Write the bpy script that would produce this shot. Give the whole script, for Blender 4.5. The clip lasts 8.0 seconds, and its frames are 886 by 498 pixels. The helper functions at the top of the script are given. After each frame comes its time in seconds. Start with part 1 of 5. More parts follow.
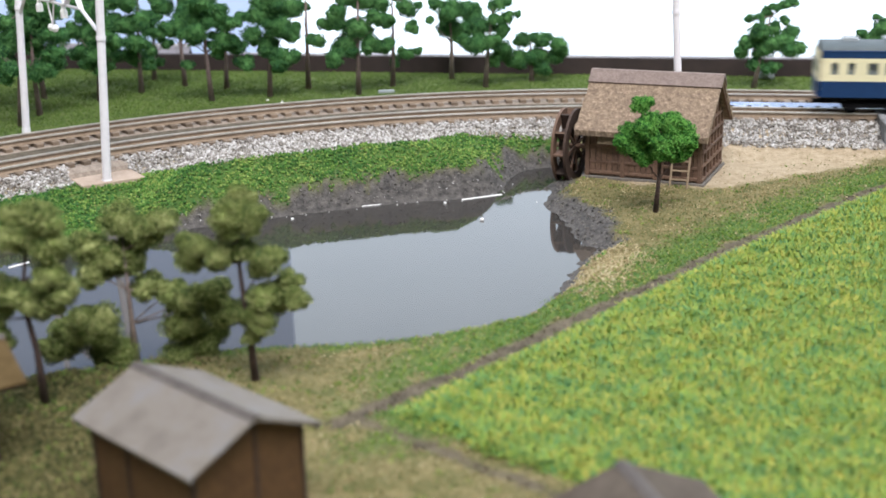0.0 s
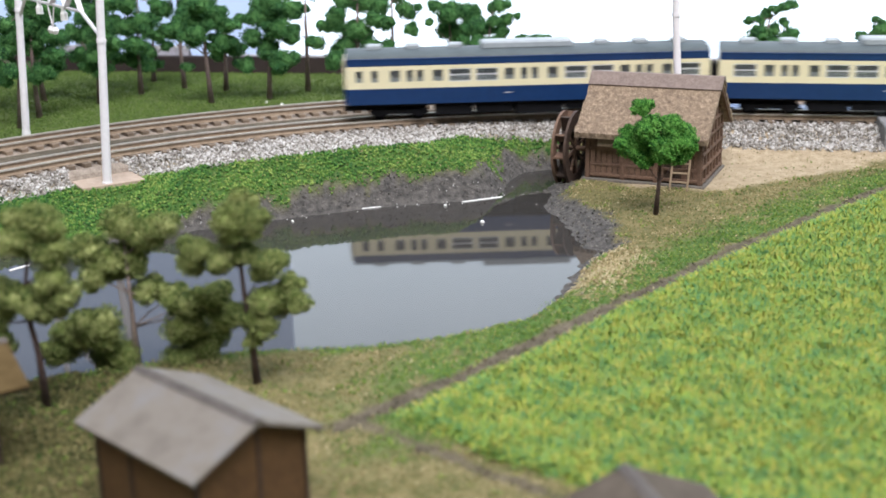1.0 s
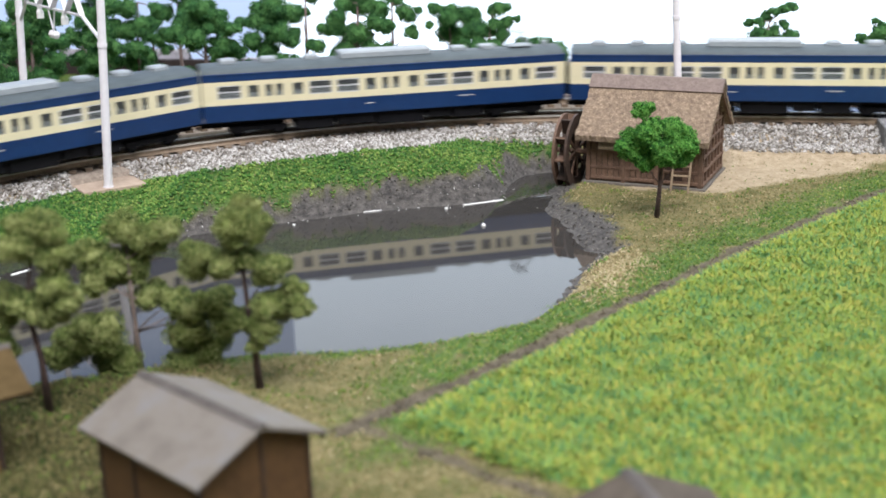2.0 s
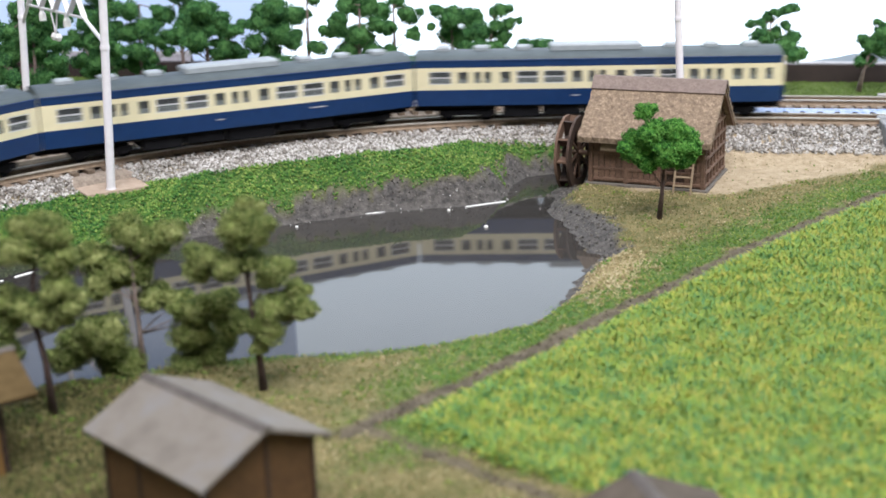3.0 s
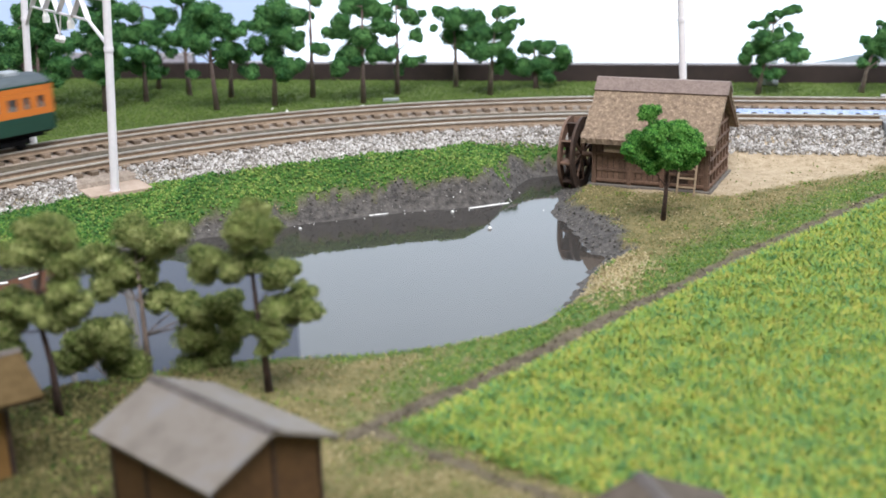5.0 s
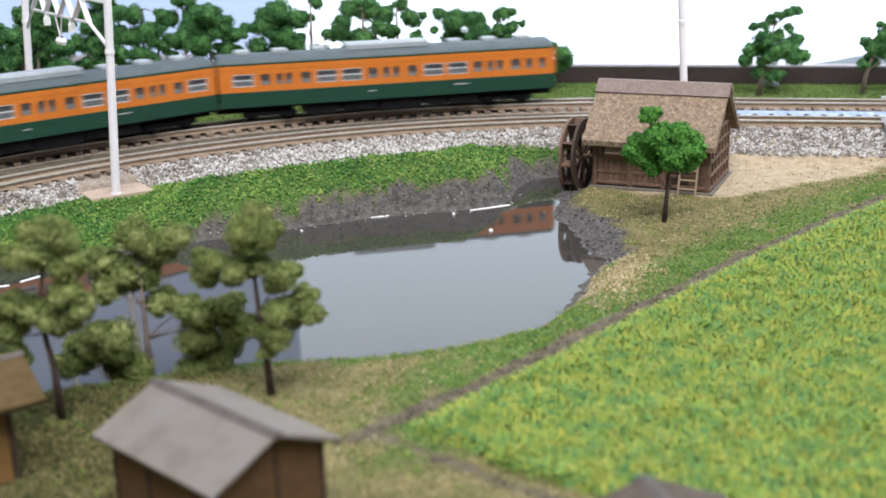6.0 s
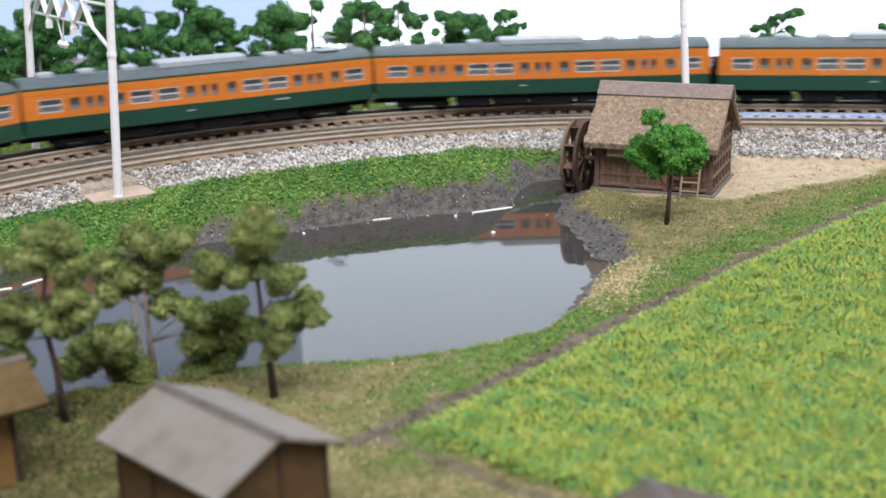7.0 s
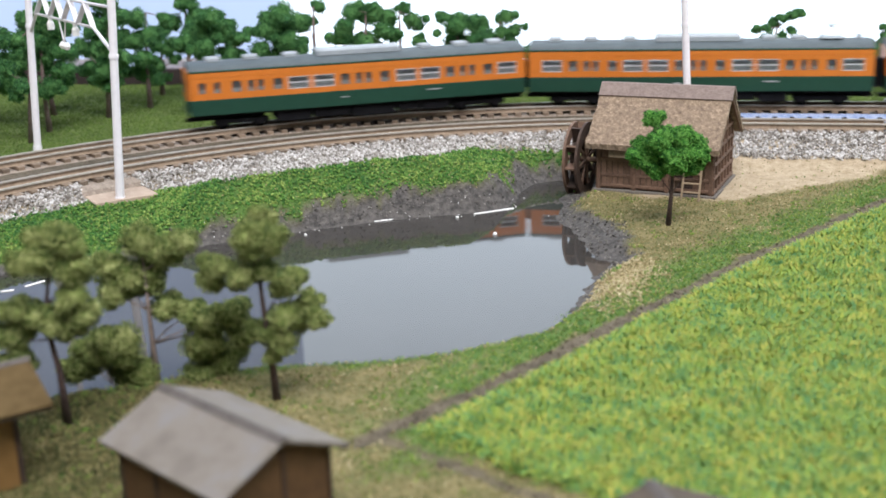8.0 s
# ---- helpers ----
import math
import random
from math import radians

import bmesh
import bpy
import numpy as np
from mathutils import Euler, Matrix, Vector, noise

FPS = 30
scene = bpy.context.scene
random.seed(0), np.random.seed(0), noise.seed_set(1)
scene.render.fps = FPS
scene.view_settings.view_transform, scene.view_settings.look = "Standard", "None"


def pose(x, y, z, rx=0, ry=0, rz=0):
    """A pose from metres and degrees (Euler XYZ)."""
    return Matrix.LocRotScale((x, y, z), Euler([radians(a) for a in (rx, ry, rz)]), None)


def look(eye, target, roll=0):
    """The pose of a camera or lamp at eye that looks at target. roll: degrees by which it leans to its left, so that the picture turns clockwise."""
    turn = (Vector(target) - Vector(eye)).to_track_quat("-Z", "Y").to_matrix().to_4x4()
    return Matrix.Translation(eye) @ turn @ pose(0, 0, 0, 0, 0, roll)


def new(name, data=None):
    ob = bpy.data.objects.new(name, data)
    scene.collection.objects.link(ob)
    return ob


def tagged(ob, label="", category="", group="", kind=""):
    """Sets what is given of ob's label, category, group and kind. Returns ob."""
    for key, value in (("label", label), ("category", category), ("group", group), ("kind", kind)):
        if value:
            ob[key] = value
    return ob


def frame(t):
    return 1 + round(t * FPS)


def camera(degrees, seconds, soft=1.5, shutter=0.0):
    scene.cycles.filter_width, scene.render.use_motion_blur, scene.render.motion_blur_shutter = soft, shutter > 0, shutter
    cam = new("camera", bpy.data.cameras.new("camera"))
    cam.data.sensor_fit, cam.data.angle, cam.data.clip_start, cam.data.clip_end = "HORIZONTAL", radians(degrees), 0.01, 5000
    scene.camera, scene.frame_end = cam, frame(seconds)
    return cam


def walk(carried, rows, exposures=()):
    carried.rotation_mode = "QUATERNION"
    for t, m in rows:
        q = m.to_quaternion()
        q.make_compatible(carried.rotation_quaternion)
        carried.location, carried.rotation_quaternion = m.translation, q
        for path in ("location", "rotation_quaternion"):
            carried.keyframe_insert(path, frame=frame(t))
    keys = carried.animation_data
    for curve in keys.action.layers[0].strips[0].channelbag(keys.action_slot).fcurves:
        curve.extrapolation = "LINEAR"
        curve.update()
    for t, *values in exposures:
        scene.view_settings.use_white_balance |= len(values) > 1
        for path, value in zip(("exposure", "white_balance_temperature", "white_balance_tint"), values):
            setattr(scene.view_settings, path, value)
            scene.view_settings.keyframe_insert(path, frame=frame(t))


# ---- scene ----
# A model railway at 1:150. Lengths below are in centimetres (CM turns them into metres); z = 0 is the pond's surface.
CM = 0.01
cam = camera(40.95, 8.0, soft=1.75, shutter=0.4)
PATH = [
    (0, 0.2159, 0.0171, 9.5883, 0.0003, -0.3004, -0.0209),
    (0.5, 0.1690, 0.0071, 9.6119, -0.0009, -0.2999, -0.0214),
    (1, 0.1501, 0.0122, 9.6390, -0.0014, -0.2997, -0.0206),
    (1.5, 0.1295, 0.0108, 9.6659, -0.0017, -0.2990, -0.0217),
    (3, 0.0547, 0.0015, 9.6964, -0.0009, -0.2969, -0.0249),
    (3.5, 0.0275, 0.0024, 9.6954, -0.0009, -0.2968, -0.0248),
    (4, 0.0291, 0.0063, 9.6830, -0.0001, -0.2962, -0.0246),
    (4.5, 0.0000, 0.0000, 9.7000, 0.0000, -0.2963, -0.0253),
    (6, -0.0627, -0.0114, 9.7511, -0.0001, -0.2951, -0.0271),
    (6.5, -0.0857, -0.0076, 9.7686, 0.0002, -0.2944, -0.0282),
    (7, -0.0989, 0.0010, 9.7640, 0.0007, -0.2935, -0.0285),
    (7.5, -0.1326, -0.0037, 9.7807, 0.0006, -0.2937, -0.0292),
    (8, -0.1349, -0.0088, 9.7982, 0.0012, -0.2932, -0.0293),
]
walk(cam, [(t, pose(x * CM, y * CM, z * CM) @ Matrix.Rotation(yaw, 4, "Z") @ Matrix.Rotation(math.pi / 2 + pitch, 4, "X") @ Matrix.Rotation(roll, 4, "Z")) for t, x, y, z, yaw, pitch, roll in PATH],
     exposures=[(0.0, 0.0), (8.0, 0.0)])
cam.data.dof.use_dof = True
cam.data.dof.focus_distance, cam.data.dof.aperture_fstop = 0.37, 24.0

# ---- light: a closed room with one unseen ceiling lamp, and a glowing backdrop behind the layout ----
# Faint even fill, added as the world's own light.
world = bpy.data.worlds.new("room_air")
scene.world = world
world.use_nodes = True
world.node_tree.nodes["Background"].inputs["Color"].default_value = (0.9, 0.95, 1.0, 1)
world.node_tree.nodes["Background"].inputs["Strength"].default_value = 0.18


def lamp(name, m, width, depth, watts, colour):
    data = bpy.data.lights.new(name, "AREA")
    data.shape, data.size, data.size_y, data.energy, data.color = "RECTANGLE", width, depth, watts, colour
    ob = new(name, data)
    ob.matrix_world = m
    return tagged(ob, "unseen white rectangular ceiling lamp, placed to light the layout", "lamp")


# Unseen lamp, hung behind the viewer and tilted to light the layout's front.
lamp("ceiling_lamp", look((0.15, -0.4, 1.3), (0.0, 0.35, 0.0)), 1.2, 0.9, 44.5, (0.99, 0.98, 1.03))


# ---- materials ----
def material(name, colours, scale=3.0, rough=0.8, metal=0.0, bump=0.0, fine=4.0, spec=0.5, per=0.0, detail=4.0, coat=0.0):
    """A surface whose colour wanders between the given colours over patches of about 1/scale cm, with grain `fine` times finer.
    per: how much each piece differs in brightness."""
    m = bpy.data.materials.new(name)
    m.use_nodes = True
    nodes, links = m.node_tree.nodes, m.node_tree.links
    shader = nodes["Principled BSDF"]
    shader.inputs["Roughness"].default_value, shader.inputs["Metallic"].default_value = rough, metal
    shader.inputs["Specular IOR Level"].default_value = spec
    shader.inputs["Coat Weight"].default_value = coat
    where = nodes.new("ShaderNodeTexCoord")
    big, small = nodes.new("ShaderNodeTexNoise"), nodes.new("ShaderNodeTexNoise")
    big.inputs["Scale"].default_value, small.inputs["Scale"].default_value = scale / CM, scale * fine / CM
    big.inputs["Detail"].default_value = small.inputs["Detail"].default_value = detail
    mix = nodes.new("ShaderNodeMath")
    mix.operation = "ADD"
    half = nodes.new("ShaderNodeMath")
    half.operation, half.inputs[1].default_value = "MULTIPLY", 0.5
    for n in (big, small):
        links.new(where.outputs["Object"], n.inputs["Vector"])
    links.new(big.outputs["Fac"], mix.inputs[0]), links.new(small.outputs["Fac"], mix.inputs[1])
    links.new(mix.outputs[0], half.inputs[0])
    ramp = nodes.new("ShaderNodeValToRGB")
    ramp.color_ramp.elements[0].position, ramp.color_ramp.elements[1].position = 0.34, 0.66
    ramp.color_ramp.elements[0].color, ramp.color_ramp.elements[1].color = (*colours[0], 1), (*colours[-1], 1)
    for k, c in enumerate(colours[1:-1], 1):
        ramp.color_ramp.elements.new(0.34 + 0.32 * k / (len(colours) - 1)).color = (*c, 1)
    links.new(half.outputs[0], ramp.inputs["Fac"])
    out = ramp.outputs["Color"]
    if per:
        info, spread, tint = nodes.new("ShaderNodeObjectInfo"), nodes.new("ShaderNodeMapRange"), nodes.new("ShaderNodeHueSaturation")
        spread.inputs["To Min"].default_value, spread.inputs["To Max"].default_value = 1 - per, 1 + per
        links.new(info.outputs["Random"], spread.inputs["Value"])
        links.new(spread.outputs["Result"], tint.inputs["Value"])
        links.new(out, tint.inputs["Color"])
        out = tint.outputs["Color"]
    links.new(out, shader.inputs["Base Color"])
    if bump:
        b = nodes.new("ShaderNodeBump")
        b.inputs["Strength"].default_value, b.inputs["Distance"].default_value = 1.0, bump * CM
        links.new(small.outputs["Fac"], b.inputs["Height"]), links.new(b.outputs["Normal"], shader.inputs["Normal"])
    return m


def islands(name, colours, rough=0.9, spec=0.3, patch=0.6):
    """For crumbs, blades and stones joined in one mesh: each takes a colour of its own, led by patches."""
    m = bpy.data.materials.new(name)
    m.use_nodes = True
    nodes, links = m.node_tree.nodes, m.node_tree.links
    shader = nodes["Principled BSDF"]
    shader.inputs["Roughness"].default_value, shader.inputs["Specular IOR Level"].default_value = rough, spec
    geo, where, big = nodes.new("ShaderNodeNewGeometry"), nodes.new("ShaderNodeTexCoord"), nodes.new("ShaderNodeTexNoise")
    big.inputs["Scale"].default_value, big.inputs["Detail"].default_value = patch / CM, 3
    links.new(where.outputs["Object"], big.inputs["Vector"])
    a = nodes.new("ShaderNodeMath")
    a.operation, a.inputs[1].default_value, a.inputs[2].default_value = "MULTIPLY_ADD", 0.7, -0.35
    links.new(geo.outputs["Random Per Island"], a.inputs[0])
    s = nodes.new("ShaderNodeMath")
    s.operation = "ADD"
    links.new(a.outputs[0], s.inputs[0]), links.new(big.outputs["Fac"], s.inputs[1])
    ramp = nodes.new("ShaderNodeValToRGB")
    ramp.color_ramp.elements[0].position, ramp.color_ramp.elements[1].position = 0.2, 0.8
    ramp.color_ramp.elements[0].color, ramp.color_ramp.elements[1].color = (*colours[0], 1), (*colours[-1], 1)
    for k, c in enumerate(colours[1:-1], 1):
        ramp.color_ramp.elements.new(0.2 + 0.6 * k / (len(colours) - 1)).color = (*c, 1)
    links.new(s.outputs[0], ramp.inputs["Fac"]), links.new(ramp.outputs["Color"], shader.inputs["Base Color"])
    return m


def glow(name, colour, strength):
    m = bpy.data.materials.new(name)
    m.use_nodes = True
    s = m.node_tree.nodes["Principled BSDF"]
    s.inputs["Base Color"].default_value = (*(0.3 * c for c in colour), 1)
    s.inputs["Emission Color"].default_value, s.inputs["Emission Strength"].default_value = (*colour, 1), strength
    s.inputs["Roughness"].default_value = 0.9
    return m


WHITE_WALL = material("white_wall", [(0.72, 0.72, 0.70), (0.8, 0.8, 0.78)], 0.1, 0.9)
TABLE = material("table_board", [(0.3, 0.3, 0.3), (0.4, 0.4, 0.4)], 0.5, 0.7)
# Backdrop sheets and hills give off their own light, in place of being lit.
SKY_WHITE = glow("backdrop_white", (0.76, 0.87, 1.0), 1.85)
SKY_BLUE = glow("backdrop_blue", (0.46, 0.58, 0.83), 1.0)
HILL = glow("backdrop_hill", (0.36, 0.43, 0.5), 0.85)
BOARD = material("brown_board", [(0.020, 0.012, 0.011), (0.036, 0.022, 0.019)], 0.5, 0.75, bump=0.01)
LEDGE = material("grey_ledge", [(0.3, 0.29, 0.30), (0.42, 0.41, 0.42)], 0.4, 0.8)
RAIL = material("rail_steel", [(0.36, 0.33, 0.28), (0.52, 0.48, 0.42)], 2.0, 0.4, metal=0.25)
RAIL_SIDE = material("rusty_roadbed", [(0.19, 0.135, 0.09), (0.28, 0.21, 0.145)], 2.0, 0.85, bump=0.01)
SLEEPER = material("sleeper_plastic", [(0.14, 0.10, 0.068), (0.215, 0.16, 0.112)], 3.0, 0.8, per=0.3)
BED = material("track_bed", [(0.17, 0.135, 0.105), (0.27, 0.22, 0.175), (0.37, 0.31, 0.255)], 5.0, 0.95, bump=0.03, fine=5)
GRAVEL = islands("white_gravel", [(0.18, 0.16, 0.14), (0.31, 0.285, 0.255), (0.42, 0.40, 0.37), (0.56, 0.54, 0.52)], 0.8, 0.4, 2.0)
TURF = islands("green_turf", [(0.035, 0.11, 0.025), (0.065, 0.17, 0.03), (0.11, 0.225, 0.04), (0.21, 0.29, 0.07)], patch=0.55)
STRAW = islands("olive_turf", [(0.07, 0.085, 0.02), (0.145, 0.14, 0.044), (0.25, 0.205, 0.09), (0.38, 0.305, 0.16)], patch=0.5)
TURF_NEAR = islands("yellow_green_turf", [(0.045, 0.10, 0.014), (0.095, 0.18, 0.024), (0.16, 0.245, 0.04), (0.27, 0.30, 0.09)], patch=0.7)
LAWN = islands("back_lawn", [(0.06, 0.10, 0.02), (0.085, 0.145, 0.024), (0.125, 0.185, 0.04)], patch=0.35)
FIELD = islands("field_grass", [(0.09, 0.22, 0.085), (0.145, 0.265, 0.065), (0.205, 0.31, 0.05), (0.28, 0.34, 0.05), (0.37, 0.345, 0.075)], 0.8, 0.25, 1.9)
DIRT = islands("dark_dirt", [(0.035, 0.032, 0.03), (0.085, 0.078, 0.07), (0.14, 0.127, 0.113), (0.22, 0.205, 0.185)], patch=1.5)
LEAF_BACK = islands("deep_green_foliage", [(0.014, 0.062, 0.022), (0.032, 0.115, 0.034), (0.06, 0.175, 0.048), (0.10, 0.235, 0.07)], patch=1.3)
LEAF_FRONT = islands("olive_foliage", [(0.05, 0.077, 0.017), (0.105, 0.145, 0.033), (0.175, 0.215, 0.06), (0.29, 0.31, 0.12)], patch=1.4)
LEAF_BRIGHT = islands("bright_foliage", [(0.015, 0.085, 0.015), (0.04, 0.165, 0.022), (0.08, 0.25, 0.035), (0.15, 0.34, 0.07)], patch=1.8)
BARK = material("brown_bark", [(0.035, 0.022, 0.02), (0.09, 0.055, 0.045)], 6.0, 0.9, bump=0.02)
BARK_BACK = material("reddish_bark", [(0.11, 0.075, 0.068), (0.24, 0.175, 0.16)], 6.0, 0.9, bump=0.02)
BARK_PALE = material("pale_bark", [(0.12, 0.09, 0.075), (0.26, 0.2, 0.17)], 6.0, 0.9, bump=0.02)
POLE = material("pale_grey_pole", [(0.72, 0.69, 0.72), (0.8, 0.77, 0.8)], 2.0, 0.45)
CONCRETE = material("concrete_pad", [(0.33, 0.25, 0.19), (0.43, 0.335, 0.26)], 2.0, 0.9, bump=0.01)
GREY_STONE = material("grey_abutment", [(0.16, 0.16, 0.17), (0.28, 0.28, 0.28)], 3.0, 0.9, bump=0.02)
THATCH = material("brown_thatch", [(0.12, 0.083, 0.056), (0.20, 0.143, 0.097), (0.36, 0.27, 0.185)], 7.0, 0.9, bump=0.025, fine=3)
RIDGE_CAP = material("ridge_bark", [(0.15, 0.11, 0.095), (0.23, 0.175, 0.15)], 3.0, 0.8, bump=0.015)
TIMBER = material("dark_timber", [(0.10, 0.055, 0.035), (0.175, 0.105, 0.07)], 5.0, 0.75, bump=0.01, per=0.15)
# Darker copy of dark_timber: shade in its colour for the mill's recesses; also battens.
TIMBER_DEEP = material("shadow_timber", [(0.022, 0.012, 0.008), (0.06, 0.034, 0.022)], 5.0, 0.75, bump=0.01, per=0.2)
PLINTH = material("grey_plinth", [(0.10, 0.088, 0.075), (0.16, 0.14, 0.12)], 4.0, 0.9, bump=0.01)
BAMBOO = material("tan_board", [(0.2, 0.145, 0.09), (0.29, 0.21, 0.135)], 4.0, 0.8)
SHED_ROOF = material("grey_brown_roof", [(0.12, 0.103, 0.085), (0.16, 0.14, 0.118), (0.165, 0.158, 0.155)], 0.5, 0.75, bump=0.006)
SHED_CAP = material("dark_roof_edge", [(0.06, 0.05, 0.045), (0.1, 0.085, 0.075)], 2.0, 0.75)
SHED_WALL = material("brown_shed_wall", [(0.065, 0.03, 0.008), (0.10, 0.05, 0.016)], 2.0, 0.75, bump=0.006)
DARK_ROOF = material("dark_brown_roof", [(0.06, 0.047, 0.036), (0.10, 0.082, 0.064)], 1.0, 0.9, bump=0.006, spec=0.2)
OCHRE_ROOF = material("ochre_brown_roof", [(0.07, 0.047, 0.02), (0.105, 0.072, 0.033)], 1.2, 0.95, bump=0.006, spec=0.1)
OCHRE_WALL = material("ochre_wall", [(0.17, 0.09, 0.022), (0.22, 0.12, 0.035)], 1.2, 0.7)
NAVY = material("navy_paint", [(0.003, 0.024, 0.09), (0.005, 0.031, 0.11)], 1.0, 0.38)
CREAM = material("cream_paint", [(0.66, 0.6, 0.40), (0.72, 0.65, 0.44)], 1.0, 0.4)
ORANGE = material("orange_paint", [(0.50, 0.145, 0.017), (0.56, 0.165, 0.022)], 1.0, 0.4)
GREEN = material("dark_green_paint", [(0.006, 0.04, 0.024), (0.009, 0.05, 0.03)], 1.0, 0.4)
ROOF_GREY = material("roof_grey", [(0.048, 0.062, 0.068), (0.072, 0.09, 0.096)], 1.5, 0.6)
UNIT_GREY = material("unit_grey", [(0.25, 0.28, 0.3), (0.33, 0.36, 0.38)], 1.5, 0.5)
UNDER = material("underframe_black", [(0.004, 0.004, 0.005), (0.010, 0.010, 0.012)], 2.0, 0.85, spec=0.15)
ALU = material("window_aluminium", [(0.55, 0.56, 0.58), (0.66, 0.67, 0.69)], 1.0, 0.35, metal=0.3)
SEATS = material("pale_interior", [(0.68, 0.68, 0.68), (0.8, 0.8, 0.8)], 2.0, 0.8)
WHITE_BIT = material("white_scrap", [(0.75, 0.74, 0.72), (0.85, 0.84, 0.82)], 3.0, 0.6)
STRIP_BLUE = material("blue_strip", [(0.10, 0.17, 0.36), (0.26, 0.33, 0.5), (0.52, 0.55, 0.62)], 5.0, 0.65, spec=0.2)


def water_material():
    m = bpy.data.materials.new("pond_water")
    m.use_nodes = True
    nodes, links = m.node_tree.nodes, m.node_tree.links
    s = nodes["Principled BSDF"]
    s.inputs["Roughness"].default_value, s.inputs["IOR"].default_value = 0.035, 1.5
    where, n, ramp = nodes.new("ShaderNodeTexCoord"), nodes.new("ShaderNodeTexNoise"), nodes.new("ShaderNodeValToRGB")
    n.inputs["Scale"].default_value, n.inputs["Detail"].default_value = 0.35 / CM, 5
    ramp.color_ramp.elements[0].color, ramp.color_ramp.elements[1].color = (0.03, 0.028, 0.026, 1), (0.05, 0.046, 0.042, 1)
    links.new(where.outputs["Object"], n.inputs["Vector"]), links.new(n.outputs["Fac"], ramp.inputs["Fac"])
    links.new(ramp.outputs["Color"], s.inputs["Base Color"])
    b, n2 = nodes.new("ShaderNodeBump"), nodes.new("ShaderNodeTexNoise")
    n2.inputs["Scale"].default_value, n2.inputs["Detail"].default_value = 0.8 / CM, 2
    b.inputs["Strength"].default_value, b.inputs["Distance"].default_value = 1.0, 0.0004 * CM
    links.new(where.outputs["Object"], n2.inputs["Vector"]), links.new(n2.outputs["Fac"], b.inputs["Height"])
    links.new(b.outputs["Normal"], s.inputs["Normal"])
    return m


WATER = water_material()


def pane_material():
    """Thin clear plastic: mostly seen through, with a gloss."""
    m = bpy.data.materials.new("clear_pane")
    m.use_nodes = True
    nodes, links = m.node_tree.nodes, m.node_tree.links
    shader = nodes["Principled BSDF"]
    shader.inputs["Base Color"].default_value, shader.inputs["Roughness"].default_value = (0.12, 0.125, 0.13, 1), 0.1
    clear, mix = nodes.new("ShaderNodeBsdfTransparent"), nodes.new("ShaderNodeMixShader")
    clear.inputs["Color"].default_value = (0.9, 0.93, 0.93, 1)
    mix.inputs["Fac"].default_value = 0.3
    links.new(clear.outputs[0], mix.inputs[1]), links.new(shader.outputs[0], mix.inputs[2])
    links.new(mix.outputs[0], nodes["Material Output"].inputs["Surface"])
    return m


GLASS = pane_material()


# ---- mesh helpers, all in centimetres ----
def at(x, y, z, rx=0, ry=0, rz=0):
    return pose(x * CM, y * CM, z * CM, rx, ry, rz)


def link(name, me, mat, parent=None, label="", m=None):
    ob = new(name, me)
    if mat and not me.materials:
        me.materials.append(mat)
    if parent:
        ob.parent = parent
    if m is not None:
        ob.matrix_basis = m
    if label:
        ob["label"] = label
    return ob


def part(name, bm, mat, parent=None, label="", m=None, smooth=False):
    me = bpy.data.meshes.new(name)
    bmesh.ops.scale(bm, vec=(CM,) * 3, verts=bm.verts)
    bm.to_mesh(me)
    bm.free()
    if smooth:
        for p in me.polygons:
            p.use_smooth = True
    return link(name, me, mat, parent, label, m)


def empty(name, m, label, category, group="", kind=""):
    ob = new(name)
    ob.empty_display_size = 0.01
    ob.matrix_basis = m
    return tagged(ob, label, category, group, kind)


def box(bm, x0, x1, y0, y1, z0, z1, bevel=0.0, m=None):
    r = bmesh.ops.create_cube(bm, size=1)
    mm = Matrix.Translation(((x0 + x1) / 2, (y0 + y1) / 2, (z0 + z1) / 2)) @ Matrix.Diagonal((x1 - x0, y1 - y0, z1 - z0, 1))
    bmesh.ops.transform(bm, matrix=(m @ mm) if m is not None else mm, verts=r["verts"])
    if bevel:
        edges = list({e for v in r["verts"] for e in v.link_edges})
        bmesh.ops.bevel(bm, geom=edges, offset=bevel, segments=1, affect="EDGES")
    return bm


def boxed(*a, **k):
    return box(bmesh.new(), *a, **k)


def tube(bm, points, radii, sides=8):
    """A tapered tube through the points, its ends closed."""
    rings = []
    pts = [Vector(p) for p in points]
    for k, p in enumerate(pts):
        ahead = (pts[min(k + 1, len(pts) - 1)] - pts[max(k - 1, 0)]).normalized()
        side = ahead.cross(Vector((0.31, 0.95, 0.05))).normalized()
        up = side.cross(ahead)
        rings.append([bm.verts.new(p + radii[k] * (math.cos(a) * side + math.sin(a) * up)) for a in (2 * math.pi * i / sides for i in range(sides))])
    for a, b in zip(rings, rings[1:]):
        for i in range(sides):
            bm.faces.new((a[i], a[(i + 1) % sides], b[(i + 1) % sides], b[i]))
    bm.faces.new(rings[0][::-1]), bm.faces.new(rings[-1])
    return bm


def sweep(bm, profile, x0, x1):
    """A closed profile of (y, z) drawn out along x."""
    a, b = ([bm.verts.new((x, y, z)) for y, z in profile] for x in (x0, x1))
    for i in range(len(profile)):
        j = (i + 1) % len(profile)
        bm.faces.new((a[i], b[i], b[j], a[j]))
    bm.faces.new(a), bm.faces.new(b[::-1])
    bmesh.ops.recalc_face_normals(bm, faces=bm.faces)
    return bm


def from_arrays(name, verts, faces, mat, parent=None, label=""):
    me = bpy.data.meshes.new(name)
    me.from_pydata((np.asarray(verts) * CM).tolist(), [], np.asarray(faces).tolist())
    return link(name, me, mat, parent, label)


